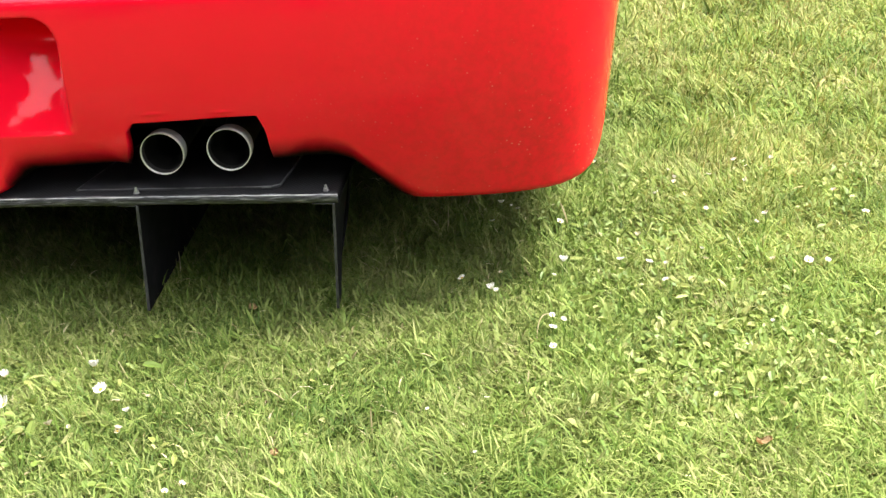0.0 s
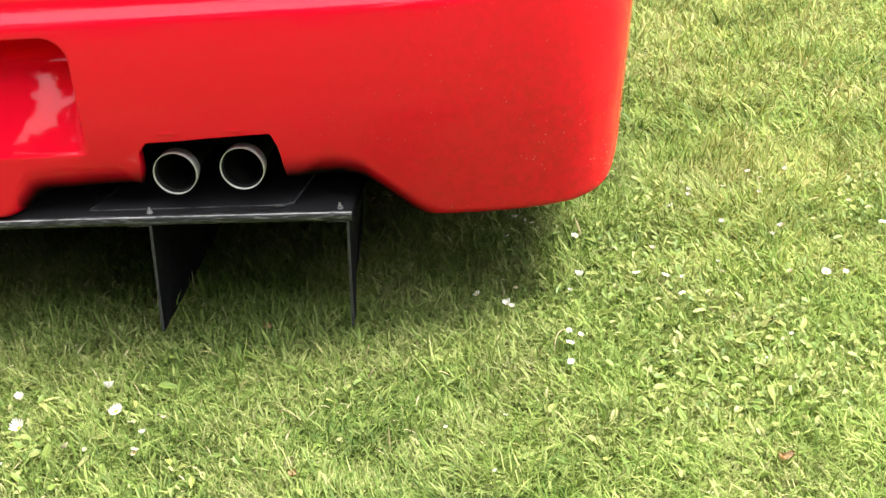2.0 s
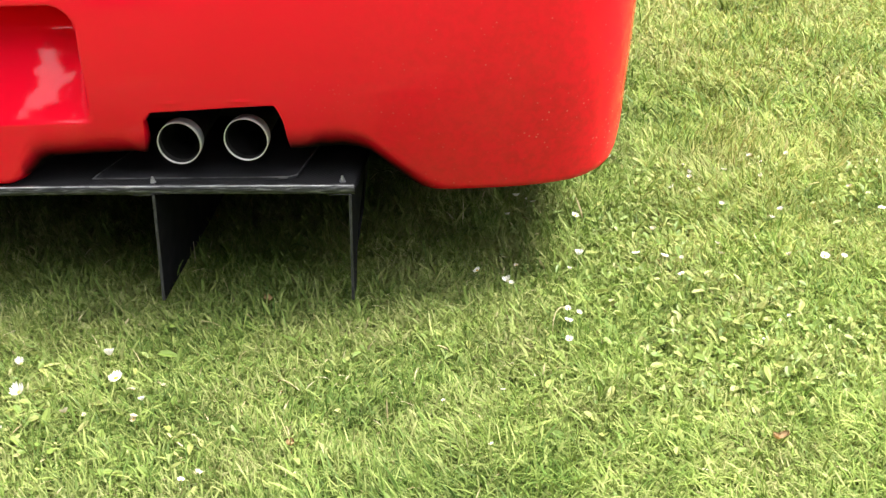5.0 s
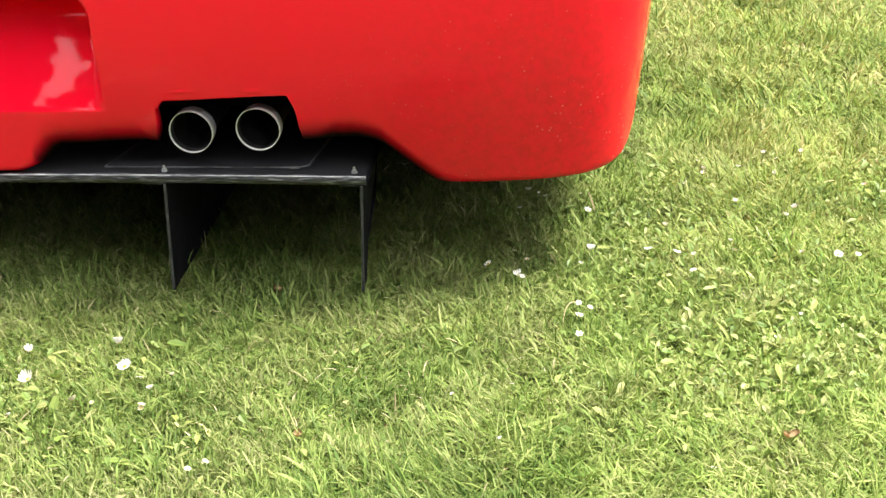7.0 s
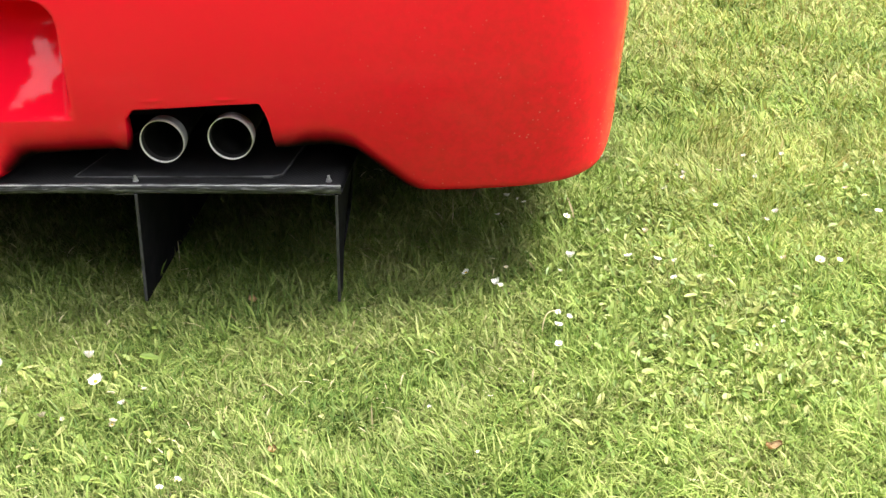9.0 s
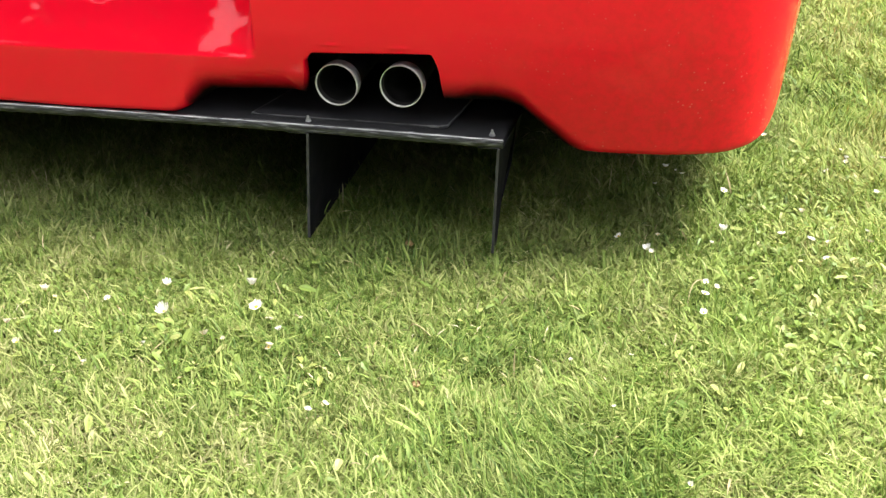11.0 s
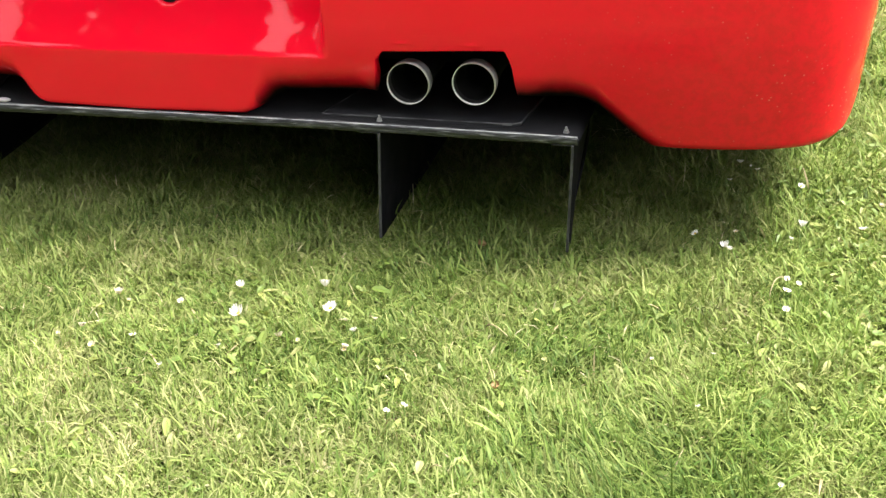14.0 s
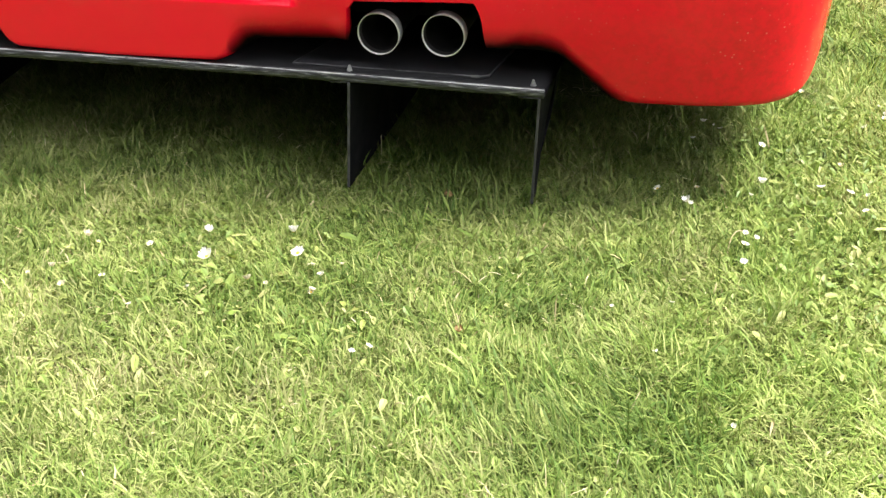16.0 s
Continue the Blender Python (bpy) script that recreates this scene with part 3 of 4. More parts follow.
for sx in (-1, 1):
    for cx in (0.52, 0.72):
        bm = bmesh.new()
        tube_y(bm, sx * cx, 0.665, [(0.12, 0.070), (0.088, 0.070), (0.080, 0.066), (0.076, 0.05), (0.074, 0.001)], 28)
        part("tail_lamp", bm, LENS, car, "round red tail lamp")

# black block standing for the dark cavity behind the fascia, and the flat floor
bm = bmesh.new()
box(bm, -0.90, 0.90, 0.20, 0.60, 0.215, 0.50, 0.01)
part("dark_block", bm, BLACK, car, "matt black block standing for the dark cavity behind the bumper")
for sx in (-1, 1):                       # liners run down from bumper to floor beside the diffuser, added to block light
    bm = bmesh.new()
    grid_mesh(bm, [[(sx * x, y, z + dz) for x, y, z in ((0.640, 0.13, 0.235), (0.640, 0.30, 0.17), (0.640, 0.62, 0.09), (0.640, 0.72, 0.09))] for dz in (0.0, 0.012)])
    a = [[(sx * x, y, z) for x in (0.640, 0.78, 0.90, 0.955)] for y, z in ((0.13, 0.235), (0.20, 0.215), (0.30, 0.17), (0.45, 0.12), (0.62, 0.09), (0.72, 0.09))]
    grid_mesh(bm, a)
    grid_mesh(bm, [[(x, y, z + 0.012) for x, y, z in row] for row in a])
    part("liner", bm, BLACK, car, "matt black liner added to block light under the bumper")
bm = bmesh.new()
box(bm, -0.90, 0.90, 0.70, 4.0, 0.105, 0.15, 0.01)
part("underfloor", bm, BLACK, car)

# wheels
for sx in (-1, 1):
    for wy, fat in ((0.84, 1.4), (3.42, 1.0)):
        bm = bmesh.new()
        n = 40
        prof = [(0.0, 0.22), (0.02, 0.29), (0.05, 0.318), (0.12, 0.322), (0.19, 0.318), (0.225, 0.29), (0.24, 0.22)]
        grid_mesh(bm, [[(sx * (0.975 - d * fat), wy + r * math.cos(2 * math.pi * k / n), 0.322 + r * math.sin(2 * math.pi * k / n)) for k in range(n)] for d, r in prof], True)
        wheel = part("wheel", bm, RUBBER, car, "black low-profile tyre on alloy rim")
        bm = bmesh.new()
        prof = [(0.03, 0.001), (0.02, 0.06), (0.045, 0.08), (0.03, 0.19), (0.012, 0.225), (0.03, 0.222)]
        grid_mesh(bm, [[(sx * (0.975 - d), wy + r * math.cos(2 * math.pi * k / n), 0.322 + r * math.sin(2 * math.pi * k / n)) for k in range(n)] for d, r in prof], True)
        part("rim", bm, ALLOY, wheel, "silver alloy rim")

# ---------------------------------------------------------------- diffuser
PLATE_Z, PLATE_Y, PLATE_X, PLATE_T = 0.195, -0.010, 0.634, 0.012


def plate_bow(x):
    """The thin board bows: a little higher in the middle than at its ends."""
    return 0.0045 * (1 - (x / PLATE_X) ** 2)


def board_top(x, y):
    """Level at the back, then running down to the car's flat floor."""
    return PLATE_Z + plate_bow(x) - 0.10 * sstep(0.10, 0.62, y)


bm = bmesh.new()
xs = [PLATE_X * (i / 24 - 1) for i in range(49)]
ys = [PLATE_Y + 0.006, 0.02, 0.06, 0.12, 0.2, 0.28, 0.36, 0.5, 0.72]
top = [[(x, y, board_top(x, y)) for x in xs] for y in ys]
bot = [[(x, y, board_top(x, y) - PLATE_T) for x in xs] for y in ys]
grid_mesh(bm, top + bot[::-1] + [top[0]])
bmesh.ops.remove_doubles(bm, verts=bm.verts, dist=1e-5)
bmesh.ops.recalc_face_normals(bm, faces=bm.faces)
diffuser = part("diffuser", bm, CARBON, car, "black carbon-fibre diffuser board with woven surface", False)

# the rounded, frayed rear edge
bm = bmesh.new()
random.seed(4)
rows = []
for i in range(141):
    x = PLATE_X * (i / 70 - 1)
    zc = PLATE_Z - PLATE_T / 2 + plate_bow(x)
    wob = 0.0007 * noise.noise((x * 14, 0, 3)) + 0.0005 * noise.noise((x * 60, 1, 3))
    row = []
    for k in range(9):
        a = math.pi * (k / 8 - 0.5)
        row.append((x, PLATE_Y + 0.006 - (0.006 + wob) * math.cos(a), zc + (PLATE_T / 2 + 0.0012) * math.sin(a) + wob))
    rows.append(row)
grid_mesh(bm, rows)
edge = part("board_edge", bm, CARBON_EDGE, diffuser, "grey frayed carbon edge with pale streaks")
bm = bmesh.new()
rows = []
for i in range(211):
    x = PLATE_X * (i / 105 - 1)
    wob = 0.0004 * noise.noise((x * 40, 2, 7)) + 0.0003 * noise.noise((x * 140, 5, 1))
    r = 0.0014 + wob
    rows.append([(x, PLATE_Y + 0.0032 + r * math.cos(k * 1.0472), PLATE_Z + plate_bow(x) - 0.0008 + r * math.sin(k * 1.0472)) for k in range(6)])
grid_mesh(bm, rows, True)
part("worn_rim", bm, EDGE_RIM, edge, "pale rubbed resin along the upper edge")


for k in range(15):                      # lifted plies and loose fibres along the edge
    xa = -PLATE_X + 0.02 + 1.2 * k / 15 + random.uniform(0, 0.06)
    run, zo, out = random.uniform(0.02, 0.09), random.uniform(-0.0045, 0.0010), random.uniform(0.0002, 0.0009)
    bm, rows = bmesh.new(), []
    for i in range(9):
        t = i / 8
        x = min(PLATE_X - 0.004, xa + run * t)
        zc = PLATE_Z - PLATE_T / 2 + plate_bow(x) + zo + 0.0006 * math.sin(t * 5 + k)
        r, y = 0.0005 * math.sin(math.pi * min(0.98, max(0.02, t))) + 0.00015, PLATE_Y - out + 0.0006
        rows.append([(x, y + r * math.cos(q * 1.2566), zc + r * math.sin(q * 1.2566)) for q in range(5)])
    grid_mesh(bm, rows, True)
    part("frayed_ply", bm, FIN_EDGE, edge, "grey frayed carbon ply lifting off the edge")


def strake(x):
    """A thin upright fin under the board, deepest at its rear edge."""
    bm = bmesh.new()
    t = 0.0015
    top = PLATE_Z - PLATE_T + plate_bow(x) - 0.0005
    lean = 0.010 * (1 if x > 0 else -1)
    outline = [(-0.008, 0.022), (0.10, 0.024), (0.24, 0.026), (0.40, 0.032), (0.40, top - 0.055), (0.24, top - 0.018), (0.10, top), (-0.008, top)]
    if abs(x) > 0.5:                      # the outer fins are short winglets
        outline = [(-0.008, 0.022), (0.015, 0.030), (0.035, 0.070), (0.070, 0.125), (0.16, top - 0.004), (0.12, top), (0.06, top), (-0.008, top)]
    front = [bm.verts.new((x - t + (-lean if z < 0.1 else 0), y, z)) for y, z in outline]
    back = [bm.verts.new((x + t + (-lean if z < 0.1 else 0), y, z)) for y, z in outline]
    for ring in (front, back):
        bm.faces.new((ring[0], ring[1], ring[6], ring[7]))
        bm.faces.new((ring[1], ring[2], ring[5], ring[6]))
        bm.faces.new((ring[2], ring[3], ring[4], ring[5]))
    for i in range(8):
        j = (i + 1) % 8
        bm.faces.new((front[i], front[j], back[j], back[i]))
    bmesh.ops.recalc_face_normals(bm, faces=bm.faces)
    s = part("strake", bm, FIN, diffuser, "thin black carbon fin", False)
    bm = bmesh.new()
    zb = 0.024
    v = []
    for y, z, o in ((-0.0105, top, 0), (-0.0105, zb, -lean), (-0.0075, zb, -lean), (-0.0075, top, 0)):
        v.append([bm.verts.new((x + o + d, y, z)) for d in (-0.0017, 0.0017)])
    for i in range(4):
        j = (i + 1) % 4
        bm.faces.new((v[i][0], v[i][1], v[j][1], v[j][0]))
    bm.faces.new([q[0] for q in v])
    bm.faces.new([q[1] for q in v])
    bmesh.ops.recalc_face_normals(bm, faces=bm.faces)
    part("fin_edge", bm, FIN_EDGE, s, "worn grey rear edge of the fin", False)
    # the folded tab that fixes it under the board
    bm = bmesh.new()
    inner = -1 if x > 0 else 1
    x0, x1 = sorted((x, x + inner * 0.030))
    box(bm, x0, x1, -0.007, 0.02, top - 0.0018, top, 0.0004)
    part("tab", bm, FIN_EDGE, s)
    return s


for x in (-0.655, -0.391, 0.357, 0.628):
    strake(x)


def bolt(x, y=0.006):
    bm = bmesh.new()
    z = PLATE_Z + plate_bow(x)
    prof = [(0.0, 0.0046), (0.0010, 0.0046), (0.0010, 0.0034), (0.0042, 0.0034), (0.0044, 0.0018), (0.0084, 0.0018), (0.0087, 0.0012), (0.0087, 0.0001)]
    grid_mesh(bm, [[(x + r * math.cos(math.pi * k / 3), y + r * math.sin(math.pi * k / 3), z + h) for k in range(6)] for h, r in prof], True)
    part("bolt", bm, BOLT, diffuser, "zinc-plated bolt and nut", False)


for x in (-0.640, -0.353, 0.354, 0.6165):
    bolt(x)
# a pale flattened clip on one side
bm = bmesh.new()
bmesh.ops.create_uvsphere(bm, u_segments=16, v_segments=8, radius=1, matrix=Matrix.LocRotScale((-0.236, 0.002, PLATE_Z + plate_bow(0.24) + 0.003), None, (0.013, 0.006, 0.003)))
bmesh.ops.create_uvsphere(bm, u_segments=12, v_segments=6, radius=1, matrix=Matrix.LocRotScale((-0.255, 0.002, PLATE_Z + plate_bow(0.24) + 0.003), None, (0.005, 0.004, 0.0025)))
part("clip", bm, RIM_STEEL, diffuser, "shiny flattened metal clip")

# heat shields under the pipes
for sx in (-1, 1):
    bm = bmesh.new()
    zt = PLATE_Z + plate_bow(0.41)
    pts = [(0.266, 0.015), (0.540, 0.011), (0.552, 0.019), (0.570, 0.19), (0.31, 0.19)]
    lo = [bm.verts.new((sx * x, y, zt - 0.001)) for x, y in pts]
    hi = [bm.verts.new((sx * x, y, zt + 0.003)) for x, y in pts]
    bm.faces.new(hi)
    for i in range(5):
        j = (i + 1) % 5
        bm.faces.new((lo[i], lo[j], hi[j], hi[i]))
    bmesh.ops.recalc_face_normals(bm, faces=bm.faces)
    part("heat_shield", bm, SHIELD, diffuser, "dull black heat shield plate", False)
    bm = bmesh.new()
    # the rubbed front and side edges, and a bent-up corner
    for (ax, ay), (ex, ey) in zip(pts[-1:] + pts[:3], pts[:4]):
        along = Vector((sx * (ex - ax), ey - ay, 0)).normalized() * 0.0007
        off = Vector((-along.y, along.x, 0))
        vs = [bm.verts.new(Vector((sx * px, py, zt + h)) + off * q) for px, py in ((ax, ay), (ex, ey)) for h in (0.0026, 0.0040) for q in (-1, 1)]
        for f in ((0, 1, 3, 2), (4, 5, 7, 6), (2, 3, 7, 6), (0, 2, 6, 4), (1, 3, 7, 5)):
            bm.faces.new([vs[k] for k in f])
    box(bm, min(sx * 0.528, sx * 0.541), max(sx * 0.528, sx * 0.541), 0.0095, 0.0112, zt + 0.0015, zt + 0.0048, 0.0003)
    bmesh.ops.recalc_face_normals(bm, faces=bm.faces)
    part("shield_lip", bm, SHIELD_EDGE, diffuser, "worn grey lip of the shield", False)

# ---------------------------------------------------------------- tail pipes
for sx in (-1, 1):
    for cx, cz in ((0.401, 0.2572), (0.493, 0.2606)):
        bm = bmesh.new()
        tube_y(bm, sx * cx, cz, [(0.000, 0.0293), (0.004, 0.0300), (0.015, 0.0297), (0.020, 0.0290), (0.022, 0.0279)], 48)
        pipe = part("tail_pipe", bm, STEEL, car, "round brushed-steel tail pipe, sooty inside")
        bm = bmesh.new()
        tube_y(bm, sx * cx, cz, [(0.004, 0.0300), (-0.0012, 0.0299), (-0.0018, 0.0294), (-0.0012, 0.0288), (0.0025, 0.0285)], 48)
        part("lip", bm, RIM_STEEL, pipe, "bright rolled lip")
        bm = bmesh.new()
        tube_y(bm, sx * cx, cz, [(0.012, 0.0279), (0.02, 0.0276), (0.028, 0.0267), (0.037, 0.0213), (0.205, 0.0206), (0.206, 0.0010)], 48)
        part("bore", bm, SOOT, pipe, "sooty dark inside")
        bm = bmesh.new()
        tube_y(bm, sx * cx, cz, [(0.0020, 0.0285), (0.007, 0.0283), (0.0125, 0.0279)], 48)
        part("throat", bm, THROAT, pipe, "dull grey mouth of the pipe")
        bm = bmesh.new()
        tube_y(bm, sx * cx, cz, [(0.0212, 0.0282), (0.034, 0.0270), (0.045, 0.0235), (0.21, 0.0230)], 40)
        part("sleeve", bm, BLACK, pipe, "blackened pipe behind the steel tip")

# ---------------------------------------------------------------- lawn
rng = np.random.default_rng(11)


def value_noise(x, y, scale, seed):
    """Smooth random values over the plan."""
    r = np.random.default_rng(seed).random((64, 64))
    u, v = x * scale + 20.3, y * scale + 17.7
    i, j = np.floor(u).astype(int), np.floor(v).astype(int)
    fu, fv = u - i, v - j
    fu, fv = fu * fu * (3 - 2 * fu), fv * fv * (3 - 2 * fv)
    g = lambda a, b: r[a % 64, b % 64]
    return (g(i, j) * (1 - fu) + g(i + 1, j) * fu) * (1 - fv) + (g(i, j + 1) * (1 - fu) + g(i + 1, j + 1) * fu) * fv


def blades(name, x0, x1, y0, y1, count, height, width, material, label, lay=1.0, tufted=0.6, trimmed=False):
    """Tapered, bent and curled blades as one mesh; a share of them stands in tufts that spread outwards."""
    x, y = rng.uniform(x0, x1, count), rng.uniform(y0, y1, count)
    turn = rng.uniform(0, 2 * np.pi, count)
    lot = max(1, count // 22)
    tx, ty, owner = rng.uniform(x0, x1, lot), rng.uniform(y0, y1, lot), rng.integers(0, lot, count)
    inside = rng.random(count) < tufted
    ox, oy = rng.normal(0, 0.0055, count), rng.normal(0, 0.0055, count)
    x, y = np.where(inside, tx[owner] + ox, x), np.where(inside, ty[owner] + oy, y)
    turn = np.where(inside, np.arctan2(oy, ox) + rng.normal(0, 0.5, count), turn)
    if trimmed:                            # far under the car, and out in the corners, the turf stays bare
        seen = ((y < 0.42) | (x > 0.80)) & ((x < 1.20) | (y > -0.50)) & ((x > 0.0) | (y > -0.62))
        x, y, turn = x[seen], y[seen], turn[seen]
        count = len(x)
    tuft = value_noise(x, y, 9.0, 3) * 0.6 + value_noise(x, y, 26.0, 4) * 0.4
    h = height * np.minimum(rng.lognormal(0, 0.34, count), 1.9) * (0.60 + 0.75 * tuft)
    lush = np.maximum(np.exp(-((x - 0.80) / 0.24) ** 2 - ((y + 0.48) / 0.20) ** 2), np.exp(-((x - 1.13) / 0.10) ** 2 - ((y - 0.50) / 0.35) ** 2))
    h = h * (1 + 0.40 * lush)
    w = width * rng.lognormal(-0.05, 0.38, count)
    comb = 2.5 + (value_noise(x, y, 4.0, 8) - 0.5) * 5.0          # stretches that lie over together
    turn = np.where(rng.random(count) < 0.10 + 0.35 * lush, comb + rng.normal(0, 0.45, count), turn)
    lean = np.clip(rng.normal(1.65, 0.6, count), 0.1, 2.7) * lay
    bend = rng.uniform(0.0, 0.4, count)
    curl = rng.normal(0, 0.20, count)
    pts = np.zeros((count, 7, 3), np.float32)
    px, py, pz = x.copy(), y.copy(), rng.uniform(-0.002, 0.011, count)
    ang = lean * 0.5
    side = np.pi / 2 + rng.normal(0, 0.6, count)
    for k, (frac, wid) in enumerate(((0, 0.75), (0.40, 1.0), (0.36, 0.72), (0.24, 0))):
        if k:
            px = px + np.cos(turn) * np.sin(ang) * h * frac
            py = py + np.sin(turn) * np.sin(ang) * h * frac
            pz = np.maximum(pz + np.cos(ang) * h * frac, 0.001)
            ang = np.clip(ang + lean * 0.20 + bend * 0.4, 0, 1.85)
            turn = turn + curl
        if k < 3:
            sx, sy = np.cos(turn + side), np.sin(turn + side)
            pts[:, 2 * k] = np.stack([px - sx * w * wid / 2, py - sy * w * wid / 2, pz], 1)
            pts[:, 2 * k + 1] = np.stack([px + sx * w * wid / 2, py + sy * w * wid / 2, pz], 1)
        else:
            pts[:, 6] = np.stack([px, py, pz], 1)
    base = (np.arange(count) * 7)[:, None]
    quads = (base + np.array([[0, 1, 3, 2, 2, 3, 5, 4, 4, 5, 6]])).astype(np.int32)
    me = bpy.data.meshes.new(name)
    me.vertices.add(count * 7)
    me.vertices.foreach_set("co", pts.ravel())
    me.loops.add(count * 11)
    me.loops.foreach_set("vertex_index", quads.ravel())
    me.polygons.add(count * 3)
    starts = (np.arange(count) * 11)[:, None] + np.array([[0, 4, 8]])
    me.polygons.foreach_set("loop_start", starts.ravel().astype(np.int32))
    me.polygons.foreach_set("use_smooth", np.ones(count * 3, bool))
    me.update(calc_edges=True)
    me.validate()
    me.materials.append(material)
    return tagged(new(name, me), label, "grass", kind="stuff")


blades("grass", -0.45, 1.50, -0.82, 0.65, 440000, 0.0235, 0.0016, GRASS, "short mown yellow-green lawn grass blades", tufted=0.45, trimmed=True)
blades("grass", 0.85, 1.85, 0.65, 2.0, 66000, 0.030, 0.0023, GRASS, "short mown lawn grass beside the car")
blades("grass", -0.45, 0.85, 0.65, 1.5, 6000, 0.036, 0.0032, GRASS, "shaded lawn grass under the car")
blades("grass", 1.50, 2.10, -0.82, 0.65, 14000, 0.029, 0.0028, GRASS, "short mown lawn grass beside the car")
for x0, x1, y0, y1, c in ((-3.2, 4.6, -2.6, -0.82, 12000), (-3.2, -0.45, -0.82, 4.5, 14000), (2.1, 4.6, -0.82, 4.5, 10000), (1.0, 2.1, 2.0, 5.2, 9000)):
    blades("grass", x0, x1, y0, y1, c, 0.042, 0.0060, GRASS, "mown lawn grass further from the car")
blades("dry_grass", 0.9, 1.8, -0.8, 1.8, 5500, 0.022, 0.0017, STRAW, "scattered dry straw-coloured clippings beside the car", 2.0, 0.2)
blades("dry_grass", -0.45, 0.9, -0.8, 0.5, 13000, 0.022, 0.0017, STRAW, "scattered dry straw-coloured clippings in the lawn", 2.0, 0.2)


def weeds(name, spots, material, label):
    """Low rosettes of small rounded leaves."""
    verts, faces = [], []
    r = random.Random(5)
    for cx, cy, spread, count in spots:
        for _ in range(count):
            x, y = r.gauss(cx, spread), r.gauss(cy, spread)
            z = r.uniform(0.008, 0.026)
            size, a, tilt = r.uniform(0.0028, 0.0078 if count > 80 else 0.0062), r.uniform(0, 6.28), r.uniform(0.0, 0.9)
            m = Matrix.Translation((x, y, z)) @ Euler((tilt, r.uniform(-0.4, 0.4), a)).to_matrix().to_4x4()
            b, stretch = len(verts), r.choice((1.0, 1.0, 1.0, 1.3, 1.8))
            for u, v, d in ((0, -1.25, -0.3), (0.45, -0.75, 0.02), (0.78, 0.15, 0.16), (0.55, 0.85, 0.07), (0, 1.1, -0.12), (-0.55, 0.85, 0.07), (-0.78, 0.15, 0.16), (-0.45, -0.75, 0.02)):
                verts.append(m @ Vector((u * size, v * size * stretch, d * size)))
            faces.append((b, b + 1, b + 2, b + 3, b + 4))
            faces.append((b, b + 4, b + 5, b + 6, b + 7))
    me = bpy.data.meshes.new(name)
    me.from_pydata(verts, [], faces)
    me.materials.append(material)
    return tagged(new(name, me), label, "clover", kind="stuff")


_w = random.Random(9)
SPOTS = [(1.09, -0.17, 0.09, 210), (1.04, -0.24, 0.06, 85), (0.29, -0.30, 0.07, 90), (0.36, -0.42, 0.10, 80), (0.22, -0.51, 0.08, 60),
         (0.05, -0.35, 0.10, 60), (0.24, -0.22, 0.04, 60), (0.45, -0.36, 0.03, 30), (0.95, -0.05, 0.07, 45)]
SPOTS += [(_w.uniform(0.98, 1.45), _w.uniform(-0.28, 0.45), _w.uniform(0.025, 0.06), _w.randint(30, 75)) for _ in range(46)]     # the leafy stretch beside the car
SPOTS += [(_w.uniform(0.0, 1.0), _w.uniform(-0.65, 0.0), _w.uniform(0.008, 0.03), _w.randint(4, 12)) for _ in range(40)]
weeds("clover", SPOTS, WEED, "patches of small light green clover leaves in the lawn")

# daisies: plan, and the width of the head in millimetres
DAISIES = [(0.206, -0.189, 12), (0.319, -0.166, 14), (0.232, -0.259, 18), (0.348, -0.226, 18), (0.143, -0.242, 9), (0.119, -0.335, 9), (0.241, -0.341, 5), (0.185, -0.392, 6), (0.397, -0.275, 9), (0.492, -0.441, 8), (0.507, -0.424, 8), (0.786, 0.062, 11), (0.83, 0.032, 12), (0.836, 0.021, 8), (0.916, -0.044, 8), (0.931, -0.062, 8), (0.917, -0.079, 11), (0.919, -0.129, 10), (0.929, 0.109, 12), (0.916, 0.065, 7), (0.922, 0.25, 11), (0.856, 0.296, 8), (0.845, 0.306, 5), (0.828, 0.32, 11), (0.818, 0.252, 8), (0.841, -0.251, 7), (0.835, -0.366, 6), (0.771, -0.276, 5), (0.974, 0.475, 9), (1.103, 0.406, 8), (1.103, 0.383, 8), (1.095, 0.434, 6), (1.073, 0.344, 10), (1.16, 0.41, 9), (1.205, 0.471, 9), (1.267, 0.479, 8), (1.222, 0.446, 6), (1.215, 0.382, 8), (1.232, 0.259, 11), (1.145, 0.279, 8), (1.214, 0.227, 7), (1.128, 0.146, 7), (1.011, 0.113, 13), (1.051, 0.103, 12), (1.075, 0.096, 7), (1.072, 0.048, 10), (1.273, 0.102, 13), (1.298, 0.097, 9), (1.379, 0.256, 11), (0.931, -0.494, 6), (1.164, -0.13, 4), (1.203, -0.068, 5)]

# the withered ones among them
FADED = [(0.049, -0.238, 12), (0.073, -0.255, 6), (0.044, -0.33, 10), (0.08, -0.369, 10), (0.019, -0.347, 6), (0.309, -0.307, 11), (0.336, -0.313, 6), (0.379, -0.256, 6), (0.399, -0.317, 10), (0.416, -0.246, 7), (0.84, 0.083, 7), (1.037, 0.196, 9), (1.131, 0.112, 10), (1.225, 0.106, 8), (1.345, 0.337, 8), (0.399, -0.319, 8)]


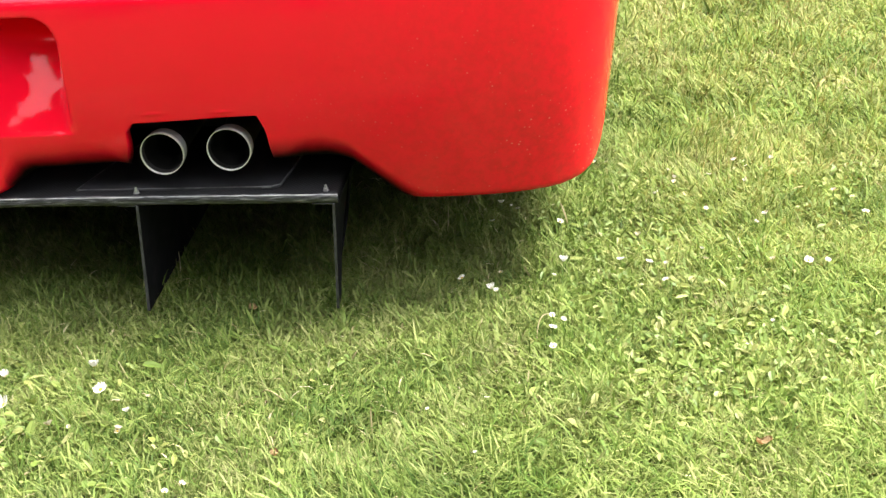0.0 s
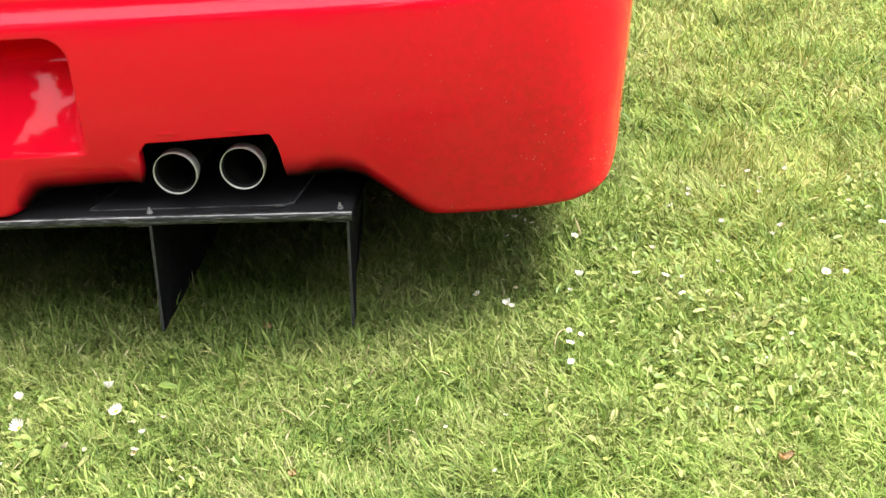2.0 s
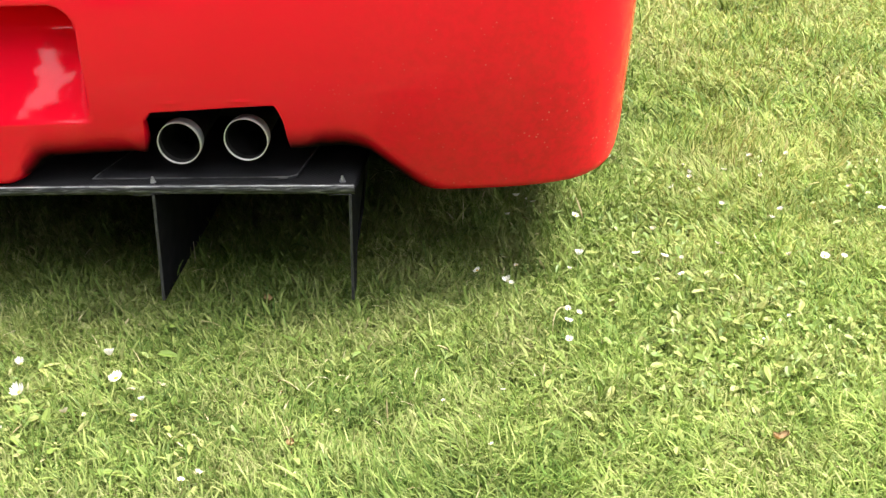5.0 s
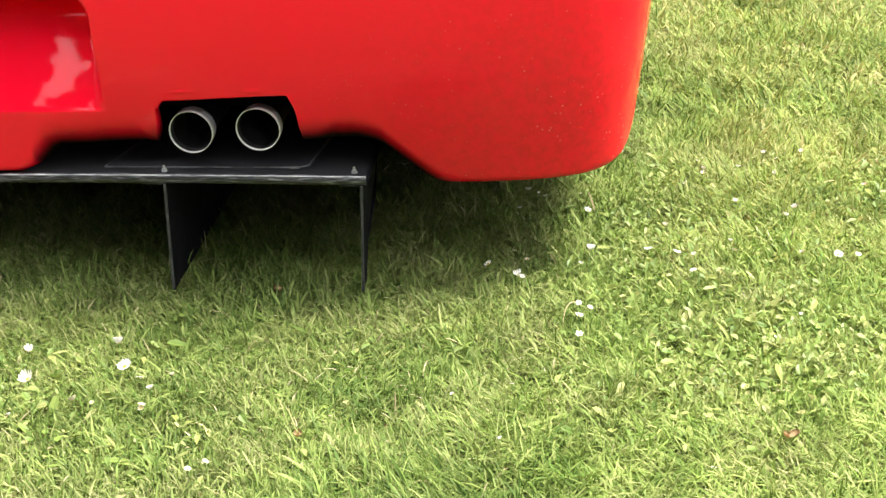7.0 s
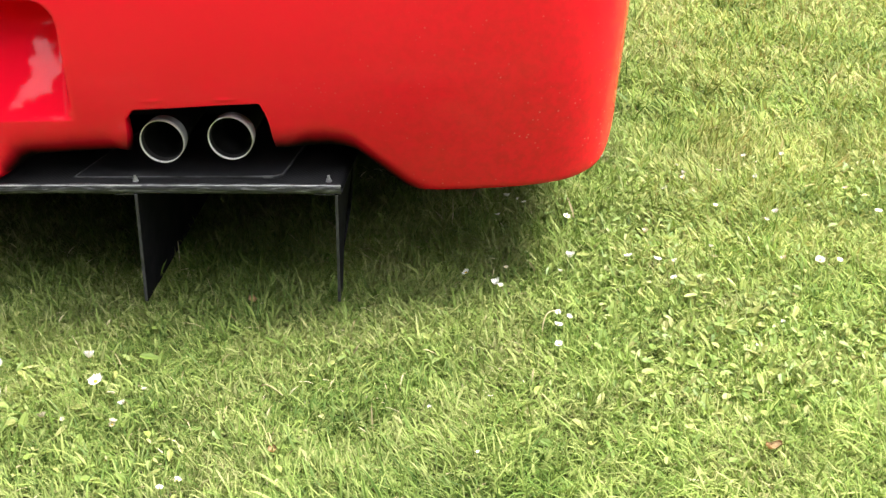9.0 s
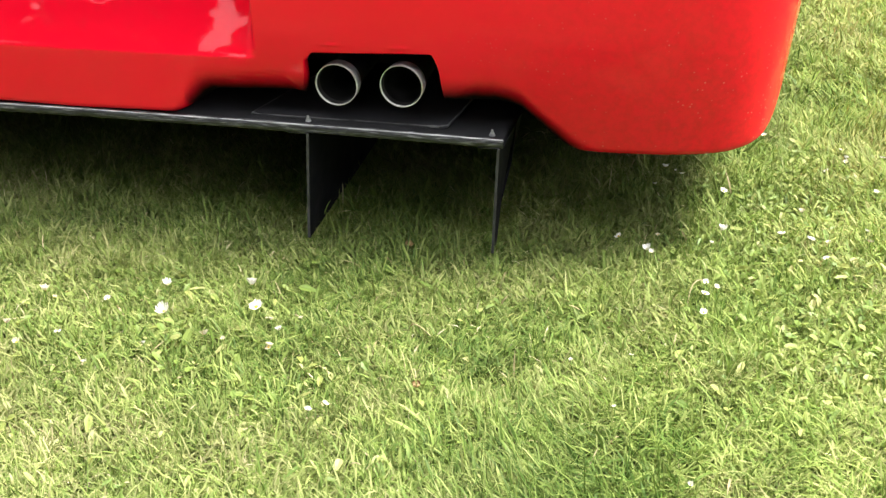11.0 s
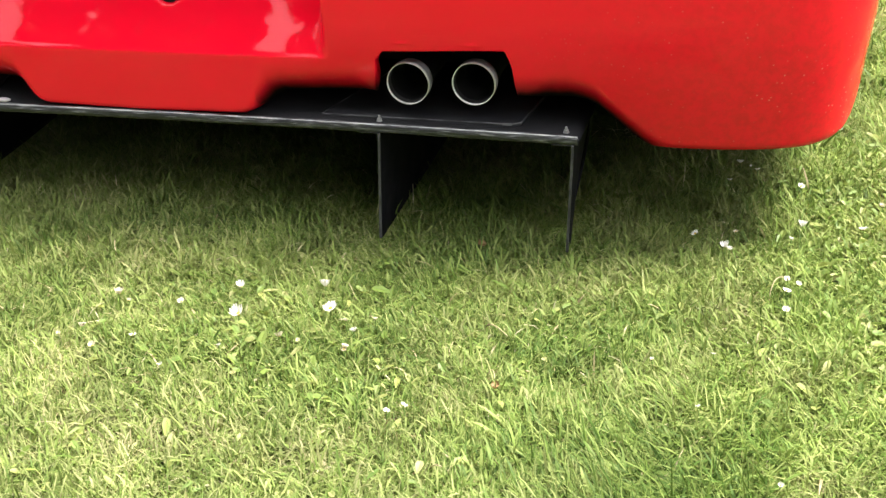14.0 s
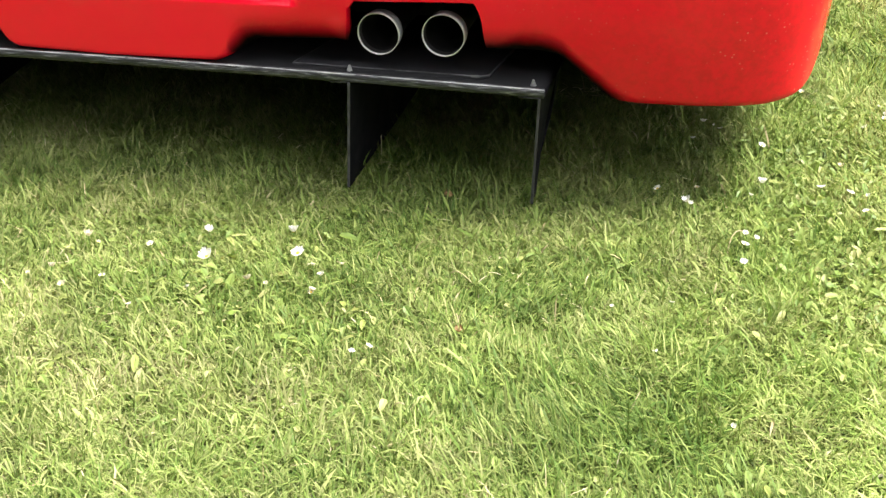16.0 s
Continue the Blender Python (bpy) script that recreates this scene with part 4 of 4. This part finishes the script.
def daisy(x, y, width, faded, r):
    root = new("daisy")
    root.matrix_basis = pose(x, y, 0)
    tagged(root, "withered cream lawn daisy, half closed, on a short stem" if faded else "white lawn daisy with yellow centre on a short stem", "daisy", "daisies in the lawn")
    h = r.uniform(0.0265, 0.0305)
    tilt = Euler((r.uniform(-0.6, 0.4), r.uniform(-0.4, 0.4), r.uniform(-1.0, 1.0)))
    size = width * 0.00054
    top = Matrix.Translation((0, 0, h)) @ tilt.to_matrix().to_4x4()
    bm = bmesh.new()
    n = r.randint(15, 19)
    cup = r.uniform(0.5, 1.7)
    for k in range(n):
        a = 2 * math.pi * (k + r.uniform(-0.2, 0.2)) / n
        c, s = math.cos(a), math.sin(a)
        q = size * r.uniform(0.88, 1.08)
        vs = []
        for d, w, u in ((0.22, 0.05, 0), (0.6, 0.13, cup * 0.25), (0.92, 0.12, cup * 0.6), (1.0, 0.0, cup * 0.7)):
            for e in ((-1, 1) if w else (0,)):
                vs.append(bm.verts.new(top @ Vector((c * q * d - s * e * w * q, s * q * d + c * e * w * q, u * q))))
        bm.faces.new((vs[0], vs[1], vs[3], vs[2]))
        bm.faces.new((vs[2], vs[3], vs[5], vs[4]))
        bm.faces.new((vs[4], vs[5], vs[6]))
    part("petals", bm, PETAL_OLD if faded else PETAL, root, "withered cream petals" if faded else "white petals")
    bm = bmesh.new()
    bmesh.ops.create_uvsphere(bm, u_segments=10, v_segments=6, radius=1, matrix=top @ Matrix.LocRotScale((0, 0, 0.0006), None, (size * 0.28, size * 0.28, size * 0.18)))
    part("disc", bm, DISC, root, "yellow disc")
    bm = bmesh.new()
    bx, by = r.uniform(-0.008, 0.008), r.uniform(-0.008, 0.008)
    grid_mesh(bm, [[(bx * (1 - t) ** 2 + 0.0008 * math.cos(k * 1.2566), by * (1 - t) ** 2 + 0.0008 * math.sin(k * 1.2566), -0.002 + t * (h + 0.002)) for k in range(5)] for t in (0, 0.35, 0.7, 1.0)], True)
    part("stem", bm, STEM, root, "thin green stem")
    return root


_r = random.Random(21)
for flowers, old in ((DAISIES, False), (FADED, True)):
    for x, y, width in flowers:
        daisy(x, y, width, old, _r)


# ---------------------------------------------------------------- dead scraps in the grass
def stalk(points, radius):
    """A thin dry stalk lying bent in the grass."""
    bm = bmesh.new()
    rows = []
    for i in range(13):
        t = i / 12
        a, b, c = (Vector(p) for p in points)
        p = a * (1 - t) ** 2 + b * 2 * t * (1 - t) + c * t * t
        r = radius * (1 - 0.4 * t)
        rows.append([(p.x + r * math.cos(k * 1.2566), p.y + 0.4 * r * math.sin(k * 1.2566), p.z + r * math.sin(k * 1.2566)) for k in range(5)])
    grid_mesh(bm, rows, True)
    ob = part("dry_stalk", bm, STRAW)
    tagged(ob, "thin bent straw-coloured dry stalk lying in the grass", "stalk", "dry stalks in the lawn")


stalk(((0.548, -0.205, 0.002), (0.560, -0.235, 0.045), (0.588, -0.246, 0.024)), 0.0011)
stalk(((0.576, -0.325, 0.002), (0.590, -0.325, 0.040), (0.596, -0.348, 0.026)), 0.0010)
stalk(((0.896, -0.090, 0.0), (0.894, -0.062, 0.050), (0.917, -0.050, 0.030)), 0.0009)
stalk(((0.560, -0.512, 0.002), (0.570, -0.530, 0.035), (0.580, -0.524, 0.024)), 0.0010)


def dead_leaf(x, y, size, turn):
    """A curled brown leaf scrap."""
    bm = bmesh.new()
    rows = []
    for i in range(7):
        t = i / 6
        w = size * 0.42 * math.sin(math.pi * (0.08 + 0.84 * t)) ** 0.8
        rows.append([(u * w, size * (t - 0.5), size * (0.18 * math.cos(t * 5) + 0.25 * abs(u))) for u in (-1, -0.5, 0, 0.5, 1)])
    grid_mesh(bm, rows)
    bmesh.ops.solidify(bm, geom=bm.faces[:], thickness=0.0004)
    ob = part("dead_leaf", bm, DEAD_LEAF)
    ob.matrix_basis = pose(x, y, 0.024, 12, 8, turn)
    tagged(ob, "small curled brown dead leaf caught in the grass", "leaf", "dead leaves in the lawn")


for x, y, size, turn in ((0.497, -0.008, 0.016, 30), (1.160, -0.340, 0.018, 100), (0.60, -0.36, 0.012, 200)):
    dead_leaf(x, y, size, turn)
